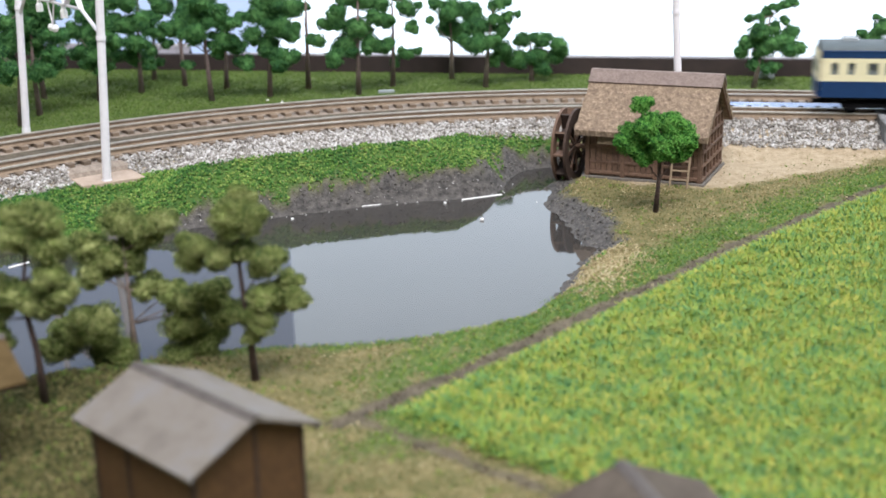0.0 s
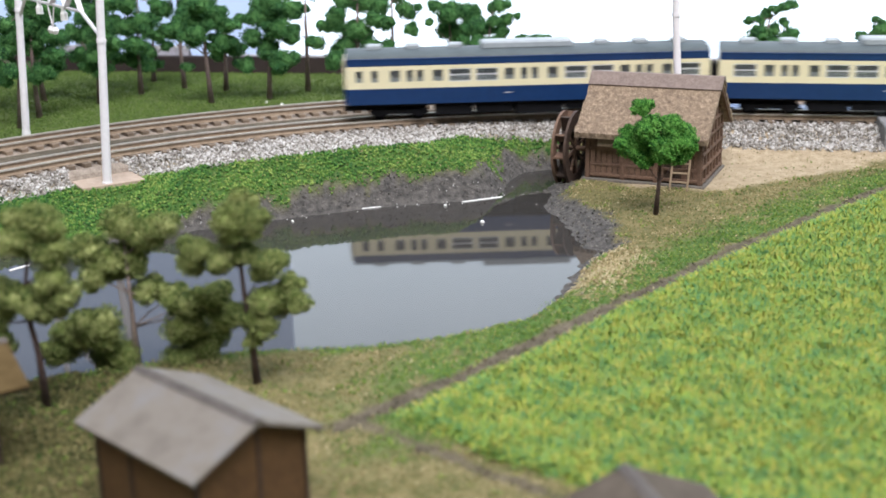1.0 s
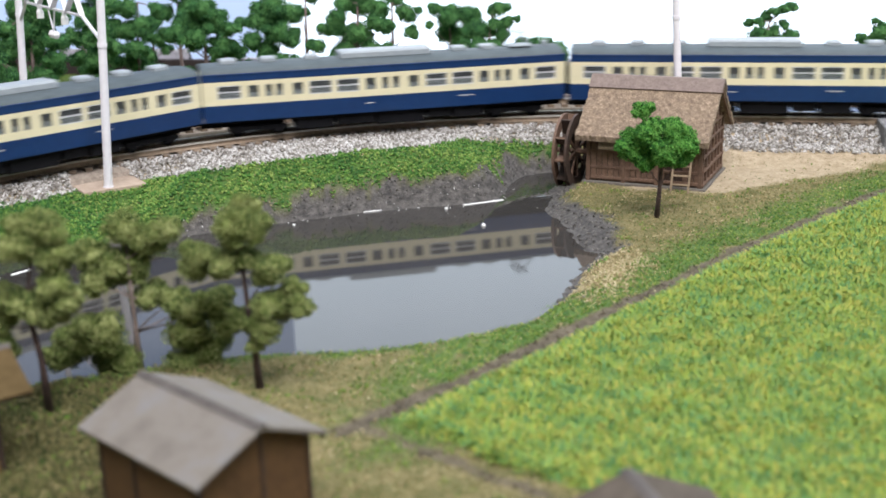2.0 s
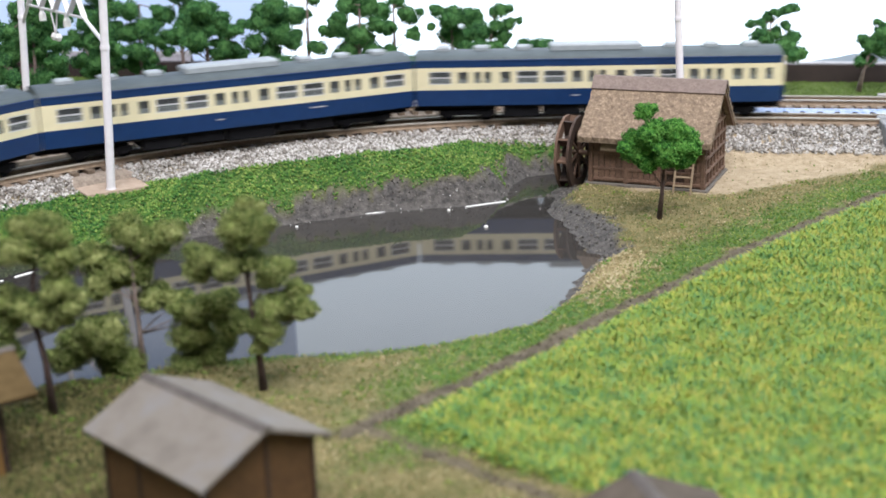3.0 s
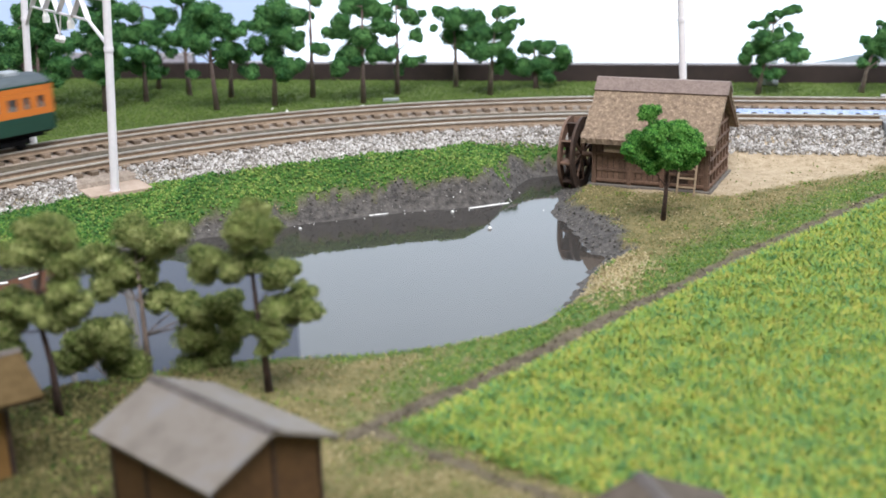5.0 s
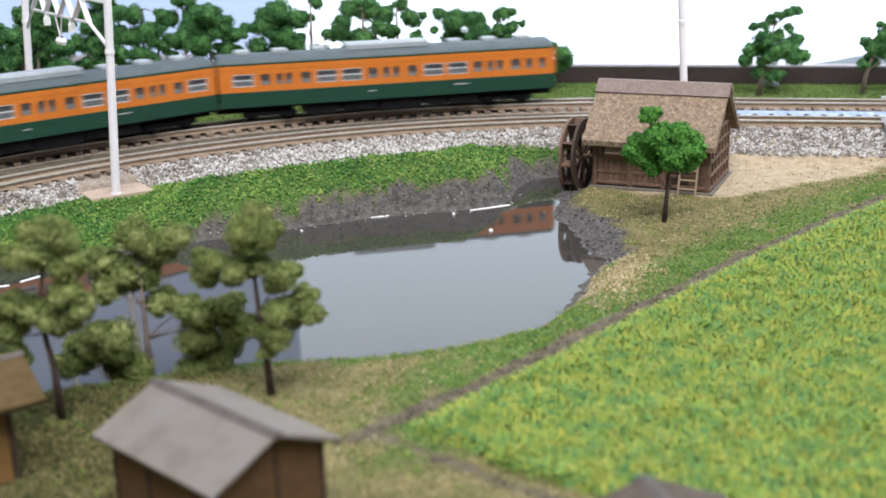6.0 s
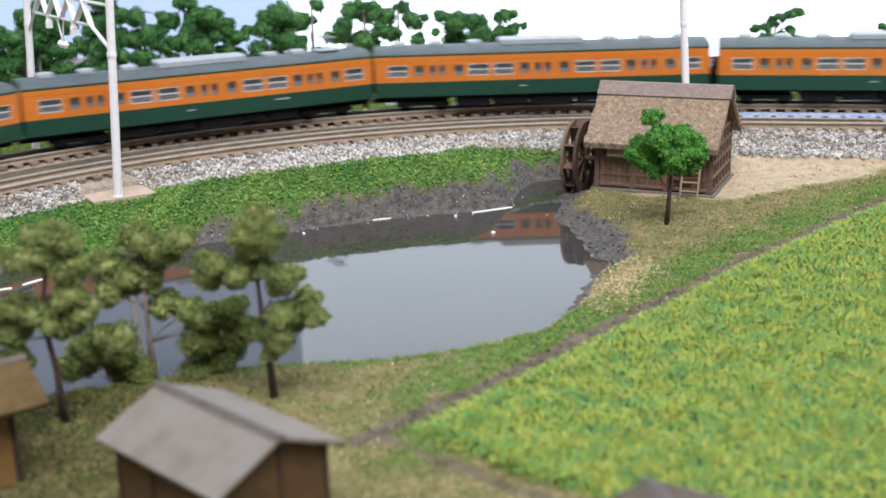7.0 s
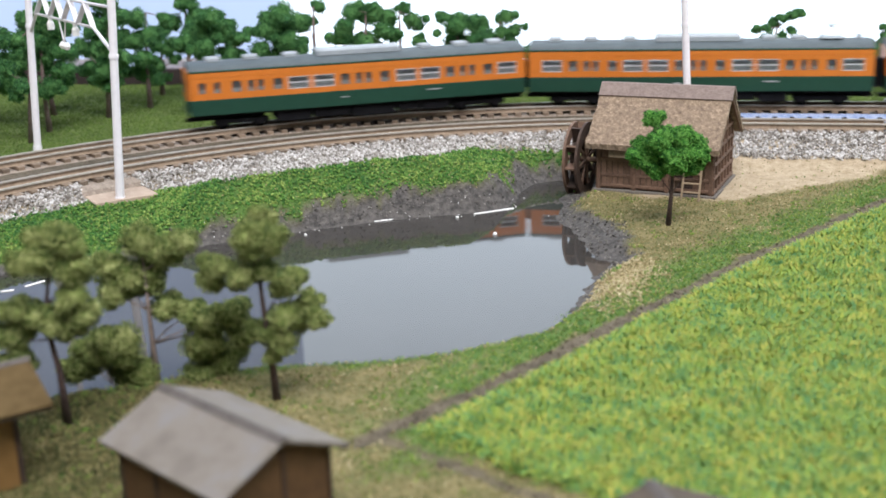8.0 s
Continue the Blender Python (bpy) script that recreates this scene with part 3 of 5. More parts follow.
def sprinkle():
    # gravel shoulder, heaped in two layers
    def gravel(x, y):
        r, u = ring(x, y), plan_uv(x, y)[0]
        lo = np.where(u > 0, 21.6, turf_top(x) + (22.45 - turf_top(x)) * (1 - far_side(x, y)))
        gap = np.hypot((x + 10.35) / 1.15, (y - 36.5) / 1.0) < 1
        return ((r > lo + 0.15 * wander(x, y, 0.6)) & (r < 23.75 + 0.12 * wander(x, y, 0.9, 3.0)) & (y > 20) & ~gap).astype(float)
    x, y = pick(230000, -18, 24, 28, 46, gravel)
    scatter("gravel", x, y, ground_height(x, y) + rng.uniform(-0.02, 0.10, len(x)), rng.uniform(0.035, 0.08, len(x)), GRAVEL, "white and grey gravel shoulder beside the track", "gravel")
    x, y = pick(130000, -18, 16, 28, 42, lambda x, y: zones(x, y)[1] * (y > 29) * (x < 4.4) * (np.hypot((x + 10.35) / 1.1, (y - 36.5) / 0.9) > 1))
    scatter("grass", x, y, ground_height(x, y) + rng.uniform(0.0, 0.09, len(x)), rng.uniform(0.025, 0.065, len(x)), TURF, "green foam turf on the far bank", "grass")
    x, y = pick(200000, -14, 20, 14, 38, lambda x, y: zones(x, y)[1] * ((x > 4.4) | (y < 30)) * (distance(x, y, FIELD_EDGE) > 0) * (ring(x, y) < 22))
    scatter("grass", x, y, ground_height(x, y) + rng.uniform(0.0, 0.05, len(x)), rng.uniform(0.014, 0.036, len(x)), TURF_NEAR, "short green turf along the near bank and lane", "grass")

    def straw(x, y):
        sand, turf, mud, lane, lawn = zones(x, y)
        return (1 - 0.93 * sand) * (1 - 0.7 * turf) * (1 - mud) * (1 - lane) * (distance(x, y, POND) > 0.1) * (distance(x, y, FIELD_EDGE) > 0.05) * (ring(x, y) < 22)
    x, y = pick(150000, -14, 20, 12, 40, straw)
    scatter("ground_scatter", x, y, ground_height(x, y) + rng.uniform(0.0, 0.03, len(x)), rng.uniform(0.012, 0.03, len(x)), STRAW, "olive and straw coloured ground scatter", "ground cover")
    x, y = pick(90000, -14, 20, 12, 40, lambda x, y: straw(x, y) * step(0.15, 0.7, wander(x, y, 1.1, 7.0) + 0.6 * wander(x, y, 0.35, 8.0) + 0.35 * step(-2, -6, x)))
    scatter("grass_tufts", x, y, ground_height(x, y) + rng.uniform(0.0, 0.05, len(x)), rng.uniform(0.014, 0.045, len(x)), TURF_NEAR, "scattered yellow-green tufts on the straw ground", "grass")
    # Turf at the lower left, coloured darker in place of the shade there.
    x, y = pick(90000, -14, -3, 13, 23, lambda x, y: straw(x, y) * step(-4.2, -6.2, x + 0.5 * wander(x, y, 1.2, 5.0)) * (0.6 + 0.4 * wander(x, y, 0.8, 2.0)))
    scatter("grass", x, y, ground_height(x, y) + rng.uniform(0.0, 0.06, len(x)), rng.uniform(0.016, 0.045, len(x)), SHADE_TURF, "olive turf among the pines, its colour darkened for shade", "grass")
    x, y = pick(45000, -14, 20, 12, 40, lambda x, y: straw(x, y) * step(-4, -1, x) * step(-0.2, 0.5, wander(x, y, 1.4, 3.0)))
    scatter("ground_scatter", x, y, ground_height(x, y) + rng.uniform(0.0, 0.03, len(x)), rng.uniform(0.016, 0.042, len(x)), PALE_STRAW, "coarse pale straw crumbs", "ground cover")
    x, y = pick(60000, -18, 20, 12, 42, lambda x, y: zones(x, y)[2] * (distance(x, y, POND) > 0.02) * (distance(x, y, FIELD_EDGE) > 0))
    scatter("dirt", x, y, ground_height(x, y) + rng.uniform(-0.01, 0.03, len(x)), rng.uniform(0.02, 0.055, len(x)), DIRT, "dark grey crumbled mud of the pond's bank", "soil")
    x, y = pick(70000, -4, 20, 12, 42, lambda x, y: zones(x, y)[3] * (distance(x, y, FIELD_EDGE) > 0) * (ring(x, y) < 22) * (0.5 + 0.5 * wander(x, y, 0.9, 6.0)))
    scatter("dirt", x, y, ground_height(x, y) + rng.uniform(-0.01, 0.03, len(x)), rng.uniform(0.015, 0.04, len(x)), LANE_DIRT, "brown crumbled earth of the footpath", "soil")
    x, y = pick(16000, 2.6, 6.5, 25.5, 30.5, lambda x, y: np.exp(-(((x - 4.2) / 0.75) ** 2 + ((y - 28.0 - 0.9 * (x - 4.2)) / 1.1) ** 2)) * (distance(x, y, POND) > 0.15) * (distance(x, y, FIELD_EDGE) > 0.3))
    scatter("ground_scatter", x, y, ground_height(x, y) + rng.uniform(0.0, 0.05, len(x)), rng.uniform(0.018, 0.045, len(x)), PALE_STRAW, "pale straw crumbs heaped beside the pond", "ground cover")
    x, y = pick(150000, -26, 28, 40, 63, lambda x, y: zones(x, y)[4] * (plan_uv(x, y)[1] < WALL_V - 0.05))
    scatter("lawn", x, y, ground_height(x, y) + rng.uniform(0.0, 0.04, len(x)), rng.uniform(0.02, 0.05, len(x)), LAWN, "mown green lawn behind the tracks", "grass")


def field():
    """The raised grass mat and its upright fibres."""
    tagged(sheet("field", np.arange(-1, 26, 0.12), np.arange(9, 39, 0.12), lambda x, y: np.where(distance(x, y, FIELD_EDGE) < 0, 0.5 + 0.05 * wander(x, y, 1.1) - 0.12 * step(-0.3, 0, distance(x, y, FIELD_EDGE)), -0.6), FIELD_MAT, False),
           "raised green field mat", "field", kind="structure")
    x, y = pick(420000, -1, 20, 10, 38.6, lambda x, y: (distance(x, y, FIELD_EDGE) < 0.02) * np.clip(1.25 - 0.022 * (y - 12), 0.4, 1) * (x < 0.46 * y + 1.0))
    n = len(x)
    z = 0.47 + 0.05 * wander(x, y, 1.1) - 0.1 * step(-0.3, 0, distance(x, y, FIELD_EDGE))
    a, lean, tall, wide = rng.uniform(0, 2 * math.pi, n), rng.uniform(0.3, 1.3, n), rng.uniform(0.11, 0.27, n), rng.uniform(0.008, 0.018, n)
    tipx, tipy = np.cos(a) * lean * tall, np.sin(a) * lean * tall
    sx, sy = -np.sin(a) * wide, np.cos(a) * wide
    v = np.stack([np.stack([x + sx, y + sy, z], 1), np.stack([x - sx, y - sy, z], 1), np.stack([x + 0.5 * tipx - sx, y + 0.5 * tipy - sy, z + tall * 0.42], 1),
                  np.stack([x + 0.5 * tipx + sx, y + 0.5 * tipy + sy, z + tall * 0.42], 1), np.stack([x + tipx, y + tipy, z + tall * (1 - 0.45 * lean)], 1)], 1).reshape(-1, 3)
    i = 5 * np.arange(n)
    me = bpy.data.meshes.new("field_grass")
    me.from_pydata((v * CM).tolist(), [], np.stack([i, i + 1, i + 2, i + 3], 1).tolist() + np.stack([i + 3, i + 2, i + 4], 1).tolist())
    tagged(link("field_grass", me, FIELD), "bright green, yellow and blue-green static grass of the field", "grass", kind="stuff")


# Olive turf with shade put into its colours.
SHADE_TURF = islands("shade_olive_turf", [(0.03, 0.038, 0.01), (0.06, 0.068, 0.018), (0.11, 0.10, 0.035), (0.17, 0.14, 0.06)], patch=0.9)
LANE_DIRT = islands("footpath_soil", [(0.045, 0.036, 0.022), (0.09, 0.072, 0.05), (0.16, 0.13, 0.09)], patch=1.5)
PALE_STRAW = islands("pale_straw", [(0.22, 0.17, 0.08), (0.37, 0.3, 0.16), (0.5, 0.43, 0.27)], patch=1.0)
FIELD_MAT = material("field_mat", [(0.05, 0.14, 0.035), (0.11, 0.22, 0.04), (0.2, 0.28, 0.05)], 2.0, 0.9, bump=0.06)
sprinkle()
field()


# ---- trees ----
def ball(radius, seed, crumbs, grain):
    """A ragged ball of foam foliage: vertices and triangles of many crumbs round a lumpy core."""
    g = np.random.default_rng(seed)
    n = crumbs
    d = g.normal(size=(n, 3))
    d /= np.linalg.norm(d, axis=1, keepdims=True)
    def lumps(d):
        return 0.93 + 0.16 * np.sin(3.1 * d[:, 0] + seed) * np.cos(2.7 * d[:, 1] + 2 * seed) + 0.09 * np.sin(6.3 * d[:, 2] + 3 * seed + 4 * d[:, 0])
    c = d * (radius * lumps(d) * g.uniform(0.74, 1.03, n))[:, None] * [1, 1, 0.88]
    size = g.uniform(0.6, 1.2, n) * grain
    base = np.array([(1, 0.1, -0.2), (-0.55, 0.85, 0), (-0.5, -0.8, -0.1), (0, 0.05, 0.95)])
    q = g.normal(size=(n, 3, 3))
    u = q[:, 0] / np.linalg.norm(q[:, 0], axis=1, keepdims=True)
    w = np.cross(u, q[:, 1])
    w /= np.linalg.norm(w, axis=1, keepdims=True)
    rot = np.stack([u, w, np.cross(u, w)], 1)
    v = np.einsum("kj,nji->nki", base, rot) * size[:, None, None] + c[:, None]
    f = np.array([(0, 1, 3), (1, 2, 3), (2, 0, 3), (0, 2, 1)])[None] + 4 * np.arange(n)[:, None, None]
    # the dense heart of the sponge
    bm = bmesh.new()
    bmesh.ops.create_icosphere(bm, subdivisions=2, radius=1)
    k = np.array([p.co[:] for p in bm.verts])
    heart = [[p.index for p in q.verts] for q in bm.faces]
    bm.free()
    k = k * (radius * 0.76 * lumps(k))[:, None] * [1, 1, 0.88]
    return np.concatenate([v.reshape(-1, 3), k]), np.concatenate([f.reshape(-1, 3), np.array(heart) + 4 * n])


def clump(radius, seed, crumbs, grain):
    """One ball with three smaller ones grown into it, joined."""
    g = np.random.default_rng(seed + 900)
    verts, faces, count = [], [], 0
    for k in range(4):
        r = radius * (0.86 if k == 0 else g.uniform(0.42, 0.6))
        v, f = ball(r, seed * 5 + k, max(60, int(crumbs * (r / radius) ** 2 * 0.8)), grain)
        if k:
            d = g.normal(size=3)
            v = v + d / np.linalg.norm(d) * radius * [0.78, 0.6, 0.5]
        verts.append(v), faces.append(f + count)
        count += len(v)
    return np.concatenate(verts), np.concatenate(faces)


def tree(base, trunk, clumps, leaf, bark, label, crumbs=260, girth=0.11, depth=0.55, seed=1, grain=0.05, plump=1.0):
    """A model tree: a bent, tapered trunk, a limb to each clump, and the clumps of foliage as parts."""
    g = np.random.default_rng(seed)
    t = empty("tree", at(*base), label, "tree", "trees")
    bm = bmesh.new()
    pts = [(x, 0.04 * math.sin(4 * z + seed), z) for x, z in trunk]
    pts[0] = (pts[0][0], 0, -0.12)
    tube(bm, pts, [girth * (1.25 if k == 0 else 1.0 - 0.65 * k / (len(pts) - 1)) for k in range(len(pts))], 7)
    places = []
    for x, z, r in clumps:
        y = g.uniform(-depth, depth) * min(1.0, 0.3 + r)
        places.append((x, y, z, r))
        k = min(range(len(pts)), key=lambda i: abs(pts[i][2] - (z - 0.35)) + 0.2 * abs(pts[i][0] - x))
        p = Vector(pts[k])
        if p.z < 0.2:
            p = Vector(pts[1])
        e = Vector((x, y, z))
        e = p.lerp(e, 0.75)
        if (e - p).length > r * 0.9 and z > pts[1][2] + 0.3:
            mid = p.lerp(e, 0.55) + Vector((0, 0, 0.1 * (e - p).length * g.uniform(-1, 0.6)))
            tube(bm, [p, mid, e], [girth * 0.3, girth * 0.22, girth * 0.1], 5)
    part("trunk", bm, bark, t, smooth=True)
    for k, (x, y, z, r) in enumerate(places):
        v, f = clump(r * plump, seed * 31 + k, int(crumbs * r * r / 0.16), grain)
        ob = from_arrays("foliage_clump", v, f, leaf, t)
        ob.matrix_basis = at(x, y, z)
    return t


FRONT_TREES = [
((-3.47, 21.25, 0.45), [(0.0, 0.0), (-0.06, 1.0), (-0.12, 1.7), (-0.16, 2.38), (-0.15, 3.16)],
 [(-0.3, 3.32, 0.36), (0.12, 3.31, 0.35), (-0.09, 3.57, 0.31), (-0.27, 3.05, 0.24), (-1.0, 2.74, 0.31), (-1.11, 2.41, 0.31), (-0.46, 2.55, 0.33), (-0.03, 2.6, 0.28), (0.32, 2.36, 0.35), (0.54, 2.47, 0.22), (0.28, 1.74, 0.36), (0.73, 2.01, 0.24), (0.92, 1.66, 0.28), (-0.24, 1.3, 0.31), (0.19, 1.23, 0.36), (-0.05, 0.89, 0.16), (0.53, 1.45, 0.22)]),
((-6.09, 22.48, 0.45), [(0.0, 0.0), (-0.01, 0.72), (-0.01, 1.45), (-0.02, 2.28)],
 [(-0.13, 2.87, 0.42), (0.4, 2.56, 0.4), (0.76, 2.84, 0.33), (-0.5, 2.06, 0.44), (-0.86, 2.31, 0.35), (-0.04, 2.16, 0.41), (-0.69, 1.83, 0.33), (0.29, 1.44, 0.33), (0.73, 1.3, 0.3), (1.18, 1.29, 0.35), (1.02, 0.69, 0.47), (1.32, 0.18, 0.41), (0.84, 0.01, 0.35), (-0.57, 0.86, 0.47), (-1.05, 0.63, 0.47), (-1.44, 0.27, 0.35), (-0.3, 0.11, 0.44), (-0.7, 0.12, 0.37), (1.7, 1.39, 0.35), (1.78, 0.91, 0.35)]),
((-7.27, 20.36, 0.45), [(0.0, 0.0), (-0.03, 1.03), (-0.11, 1.7), (-0.13, 2.36), (0.05, 3.11)],
 [(0.07, 3.53, 0.4), (0.33, 3.57, 0.35), (-0.22, 3.27, 0.33), (-0.02, 3.21, 0.31), (0.46, 2.99, 0.38), (0.51, 2.56, 0.29), (-0.46, 2.2, 0.35), (-0.05, 2.14, 0.35), (-0.77, 2.16, 0.33), (0.23, 1.96, 0.31), (-0.88, 1.72, 0.35), (-0.78, 1.28, 0.31), (0.57, 2.17, 0.31)]),
((6.34, 32.94, 0.38), [(0.0, 0.0), (0.07, 0.97), (0.11, 1.8), (0.05, 2.45)],
 [(-0.49, 3.11, 0.31), (-0.27, 2.54, 0.49), (0.37, 2.6, 0.45), (0.78, 2.27, 0.42), (-0.76, 1.98, 0.45), (-0.4, 1.68, 0.41), (0.07, 1.96, 0.45), (0.64, 1.67, 0.42), (0.95, 1.94, 0.29), (-0.71, 2.31, 0.41), (0.39, 2.12, 0.45)]),
]
BACK_TREES = [
((-9.61, 50.75, 0.78), [(0.0, 0.0), (-0.1, 2.02), (-0.1, 4.15)],
 [(-0.1, 4.15, 0.64), (-0.62, 3.58, 0.68), (0.33, 3.56, 0.68), (-1.13, 3.24, 0.54), (0.78, 3.19, 0.49), (-0.43, 2.98, 0.68), (0.62, 2.6, 0.54), (-0.91, 1.56, 0.29), (0.35, 2.25, 0.44), (1.15, 3.3, 0.34)]),
((-7.22, 51.52, 0.78), [(0.0, 0.0), (0.11, 2.09), (0.4, 4.25)],
 [(0.39, 4.13, 0.74), (1.09, 3.75, 0.59), (-0.13, 3.54, 0.64), (0.56, 3.05, 0.74), (-0.55, 2.71, 0.54), (1.03, 2.67, 0.54), (0.02, 2.21, 0.62), (0.72, 1.71, 0.64), (-0.88, 1.5, 0.44), (-1.44, 2.25, 0.44), (0.45, 1.23, 0.34)]),
((-5.74, 53.5, 0.78), [(0.0, 0.0), (0.05, 2.29), (0.09, 4.28)],
 [(0.36, 4.22, 0.38), (-0.12, 3.59, 0.31), (-0.42, 2.8, 0.31)]),
((-3.35, 51.67, 0.78), [(0.0, 0.0), (0.05, 2.22), (0.13, 4.14)],
 [(-0.47, 4.16, 0.54), (0.49, 4.01, 0.64), (1.09, 3.88, 0.49), (-0.87, 3.33, 0.61), (-1.38, 3.03, 0.37), (0.08, 2.82, 0.69), (-0.45, 2.11, 0.69), (-1.66, 2.38, 0.44), (0.54, 2.2, 0.54), (1.27, 2.06, 0.39), (0.83, 3.29, 0.49), (-0.96, 1.63, 0.49), (1.31, 3.15, 0.34)]),
((-1.93, 53.69, 0.78), [(0.0, 0.0), (0.09, 1.92), (0.09, 3.92)],
 [(0.34, 4.03, 0.36), (0.7, 3.46, 0.51), (0.93, 2.65, 0.41), (-0.2, 2.93, 0.41), (0.56, 1.45, 0.38), (1.15, 1.53, 0.25), (0.11, 1.02, 0.3), (-0.37, 1.67, 0.41), (1.28, 3.52, 0.23)]),
((0.78, 55.34, 0.78), [(0.0, 0.0), (0.01, 1.63), (-0.08, 3.44)],
 [(-0.73, 3.41, 0.39), (-0.09, 3.06, 0.68), (0.69, 3.17, 0.63), (-0.96, 2.75, 0.26), (-0.24, 2.29, 0.58), (0.41, 2.14, 0.65), (1.08, 2.9, 0.47)]),
((2.25, 52.9, 0.78), [(0.0, 0.0), (0.12, 1.66), (0.39, 3.64)],
 [(-0.24, 2.67, 0.63), (0.64, 3.63, 0.43), (1.01, 3.01, 0.33), (0.39, 3.02, 0.35), (0.76, 2.52, 0.45), (-0.38, 1.98, 0.6), (-0.88, 2.06, 0.4), (0.25, 2.03, 0.5), (0.87, 1.64, 0.45), (0.37, 1.16, 0.4), (1.44, 3.19, 0.18)]),
((4.44, 54.28, 0.78), [(0.0, 0.0), (-0.05, 0.91), (-0.07, 1.81)],
 [(-0.46, 1.9, 0.46), (0.44, 1.8, 0.52), (1.21, 1.65, 0.52), (1.47, 1.26, 0.33), (0.31, 1.03, 0.64), (0.96, 1.09, 0.46), (-0.59, 1.05, 0.57), (-1.24, 1.2, 0.46), (0.44, 0.64, 0.46)]),
((13.84, 51.28, 0.78), [(0.0, 0.0), (0.22, 1.34), (0.56, 3.02)],
 [(1.5, 3.6, 0.23), (1.14, 3.51, 0.23), (0.78, 3.4, 0.23), (0.44, 3.17, 0.25), (0.13, 2.99, 0.23), (-0.25, 2.9, 0.2), (0.12, 2.32, 0.5), (-0.35, 1.97, 0.38), (-0.57, 1.61, 0.33), (0.4, 1.7, 0.5), (0.99, 1.93, 0.5), (1.58, 2.28, 0.38), (1.43, 1.61, 0.43), (0.07, 0.98, 0.38), (0.69, 0.84, 0.33), (1.23, 2.82, 0.23), (0.72, 2.49, 0.3)]),
((18.27, 51.05, 0.78), [(0.0, 0.0), (0.15, 0.9), (0.58, 2.46)],
 [(0.82, 2.46, 0.51), (-0.01, 2.24, 0.23), (0.38, 1.99, 0.51), (-0.17, 1.28, 0.28), (0.44, 1.26, 0.46), (1.05, 1.73, 0.51), (0.56, 2.94, 0.18)]),
((-16.19, 48.18, 0.78), [(0.0, 0.0), (-0.05, 1.86), (0.08, 4.35)],
 [(0.61, 4.11, 0.63), (-0.0, 3.68, 0.63), (0.73, 3.21, 0.58), (-0.77, 3.02, 0.58), (0.99, 2.52, 0.48), (-0.12, 2.78, 0.58), (0.34, 1.85, 0.53), (-1.12, 2.12, 0.53), (-0.58, 4.47, 0.48), (0.37, 4.89, 0.58)]),
((-16.29, 46.1, 0.78), [(0.0, 0.0), (0.23, 2.18), (0.46, 4.34)],
 [(-0.17, 3.93, 0.46), (0.04, 2.18, 0.42), (-0.35, 1.75, 0.32), (-0.47, 2.85, 0.42), (0.8, 4.76, 0.42), (-1.02, 3.3, 0.6)]),
((-14.55, 51.18, 0.78), [(0.0, 0.0), (0.15, 1.84), (0.45, 4.22)],
 [(-0.2, 3.77, 0.6), (0.81, 4.21, 0.55), (0.45, 3.03, 0.65), (-0.62, 2.1, 0.5), (0.22, 2.08, 0.65), (0.88, 2.54, 0.5), (0.28, 1.47, 0.45), (-0.31, 1.6, 0.4), (-0.76, 3.06, 0.45)]),
((-13.27, 53.41, 0.78), [(0.0, 0.0), (0.04, 1.99), (0.21, 4.22)],
 [(-0.19, 3.99, 0.57), (0.36, 3.23, 0.62), (-0.41, 3.0, 0.57), (1.06, 3.95, 0.34), (0.02, 2.24, 0.62), (-0.19, 1.49, 0.52), (0.3, 1.22, 0.39), (-0.89, 3.26, 0.36)]),
((-13.53, 57.09, 0.78), [(0.0, 0.0), (0.09, 1.22), (0.24, 3.09)],
 [(0.47, 2.15, 0.44), (0.75, 1.69, 0.33), (-0.01, 1.36, 0.44), (-0.05, 2.3, 0.39), (0.21, 0.81, 0.3), (0.29, 3.09, 0.39)]),
((-9.54, 54.07, 0.78), [(0.0, 0.0), (0.07, 1.55), (0.14, 2.82)],
 [(0.85, 3.18, 0.34), (0.35, 2.18, 0.42), (-0.21, 1.55, 0.36), (0.7, 1.79, 0.42)]),
]
BACK_TREES += [
((-19.2, 49.6, 0.78), [(0.0, 0.0), (0.1, 1.9), (0.2, 4.3)],
 [(0.2, 4.4, 0.62), (-0.5, 3.8, 0.6), (0.8, 3.7, 0.6), (0.1, 3.1, 0.66), (-0.8, 2.9, 0.5), (0.9, 2.7, 0.56), (0.3, 2.2, 0.56), (-0.4, 1.9, 0.5), (0.8, 1.6, 0.4)]),
((-17.3, 52.3, 0.78), [(0.0, 0.0), (-0.1, 1.8), (0.1, 4.2)],
 [(0.1, 4.3, 0.62), (0.7, 3.7, 0.6), (-0.6, 3.5, 0.6), (0.2, 2.9, 0.66), (0.9, 2.6, 0.5), (-0.7, 2.4, 0.52), (0.1, 1.9, 0.56), (0.7, 1.5, 0.42), (-0.5, 1.4, 0.4)]),
((-15.2, 54.6, 0.78), [(0.0, 0.0), (0.05, 1.8), (0.1, 4.4)],
 [(0.1, 4.6, 0.62), (0.6, 4.0, 0.6), (-0.6, 3.8, 0.6), (0.1, 3.2, 0.66), (0.8, 2.9, 0.56), (-0.6, 2.5, 0.56), (0.2, 2.1, 0.56), (0.7, 1.5, 0.42), (-0.3, 1.3, 0.42)]),
((-11.6, 54.9, 0.78), [(0.0, 0.0), (-0.05, 1.8), (0.0, 4.3)],
 [(0.0, 4.5, 0.55), (0.5, 3.9, 0.52), (-0.6, 3.6, 0.5), (0.3, 3.0, 0.5), (-0.5, 2.7, 0.45), (0.7, 2.4, 0.4)]),
]
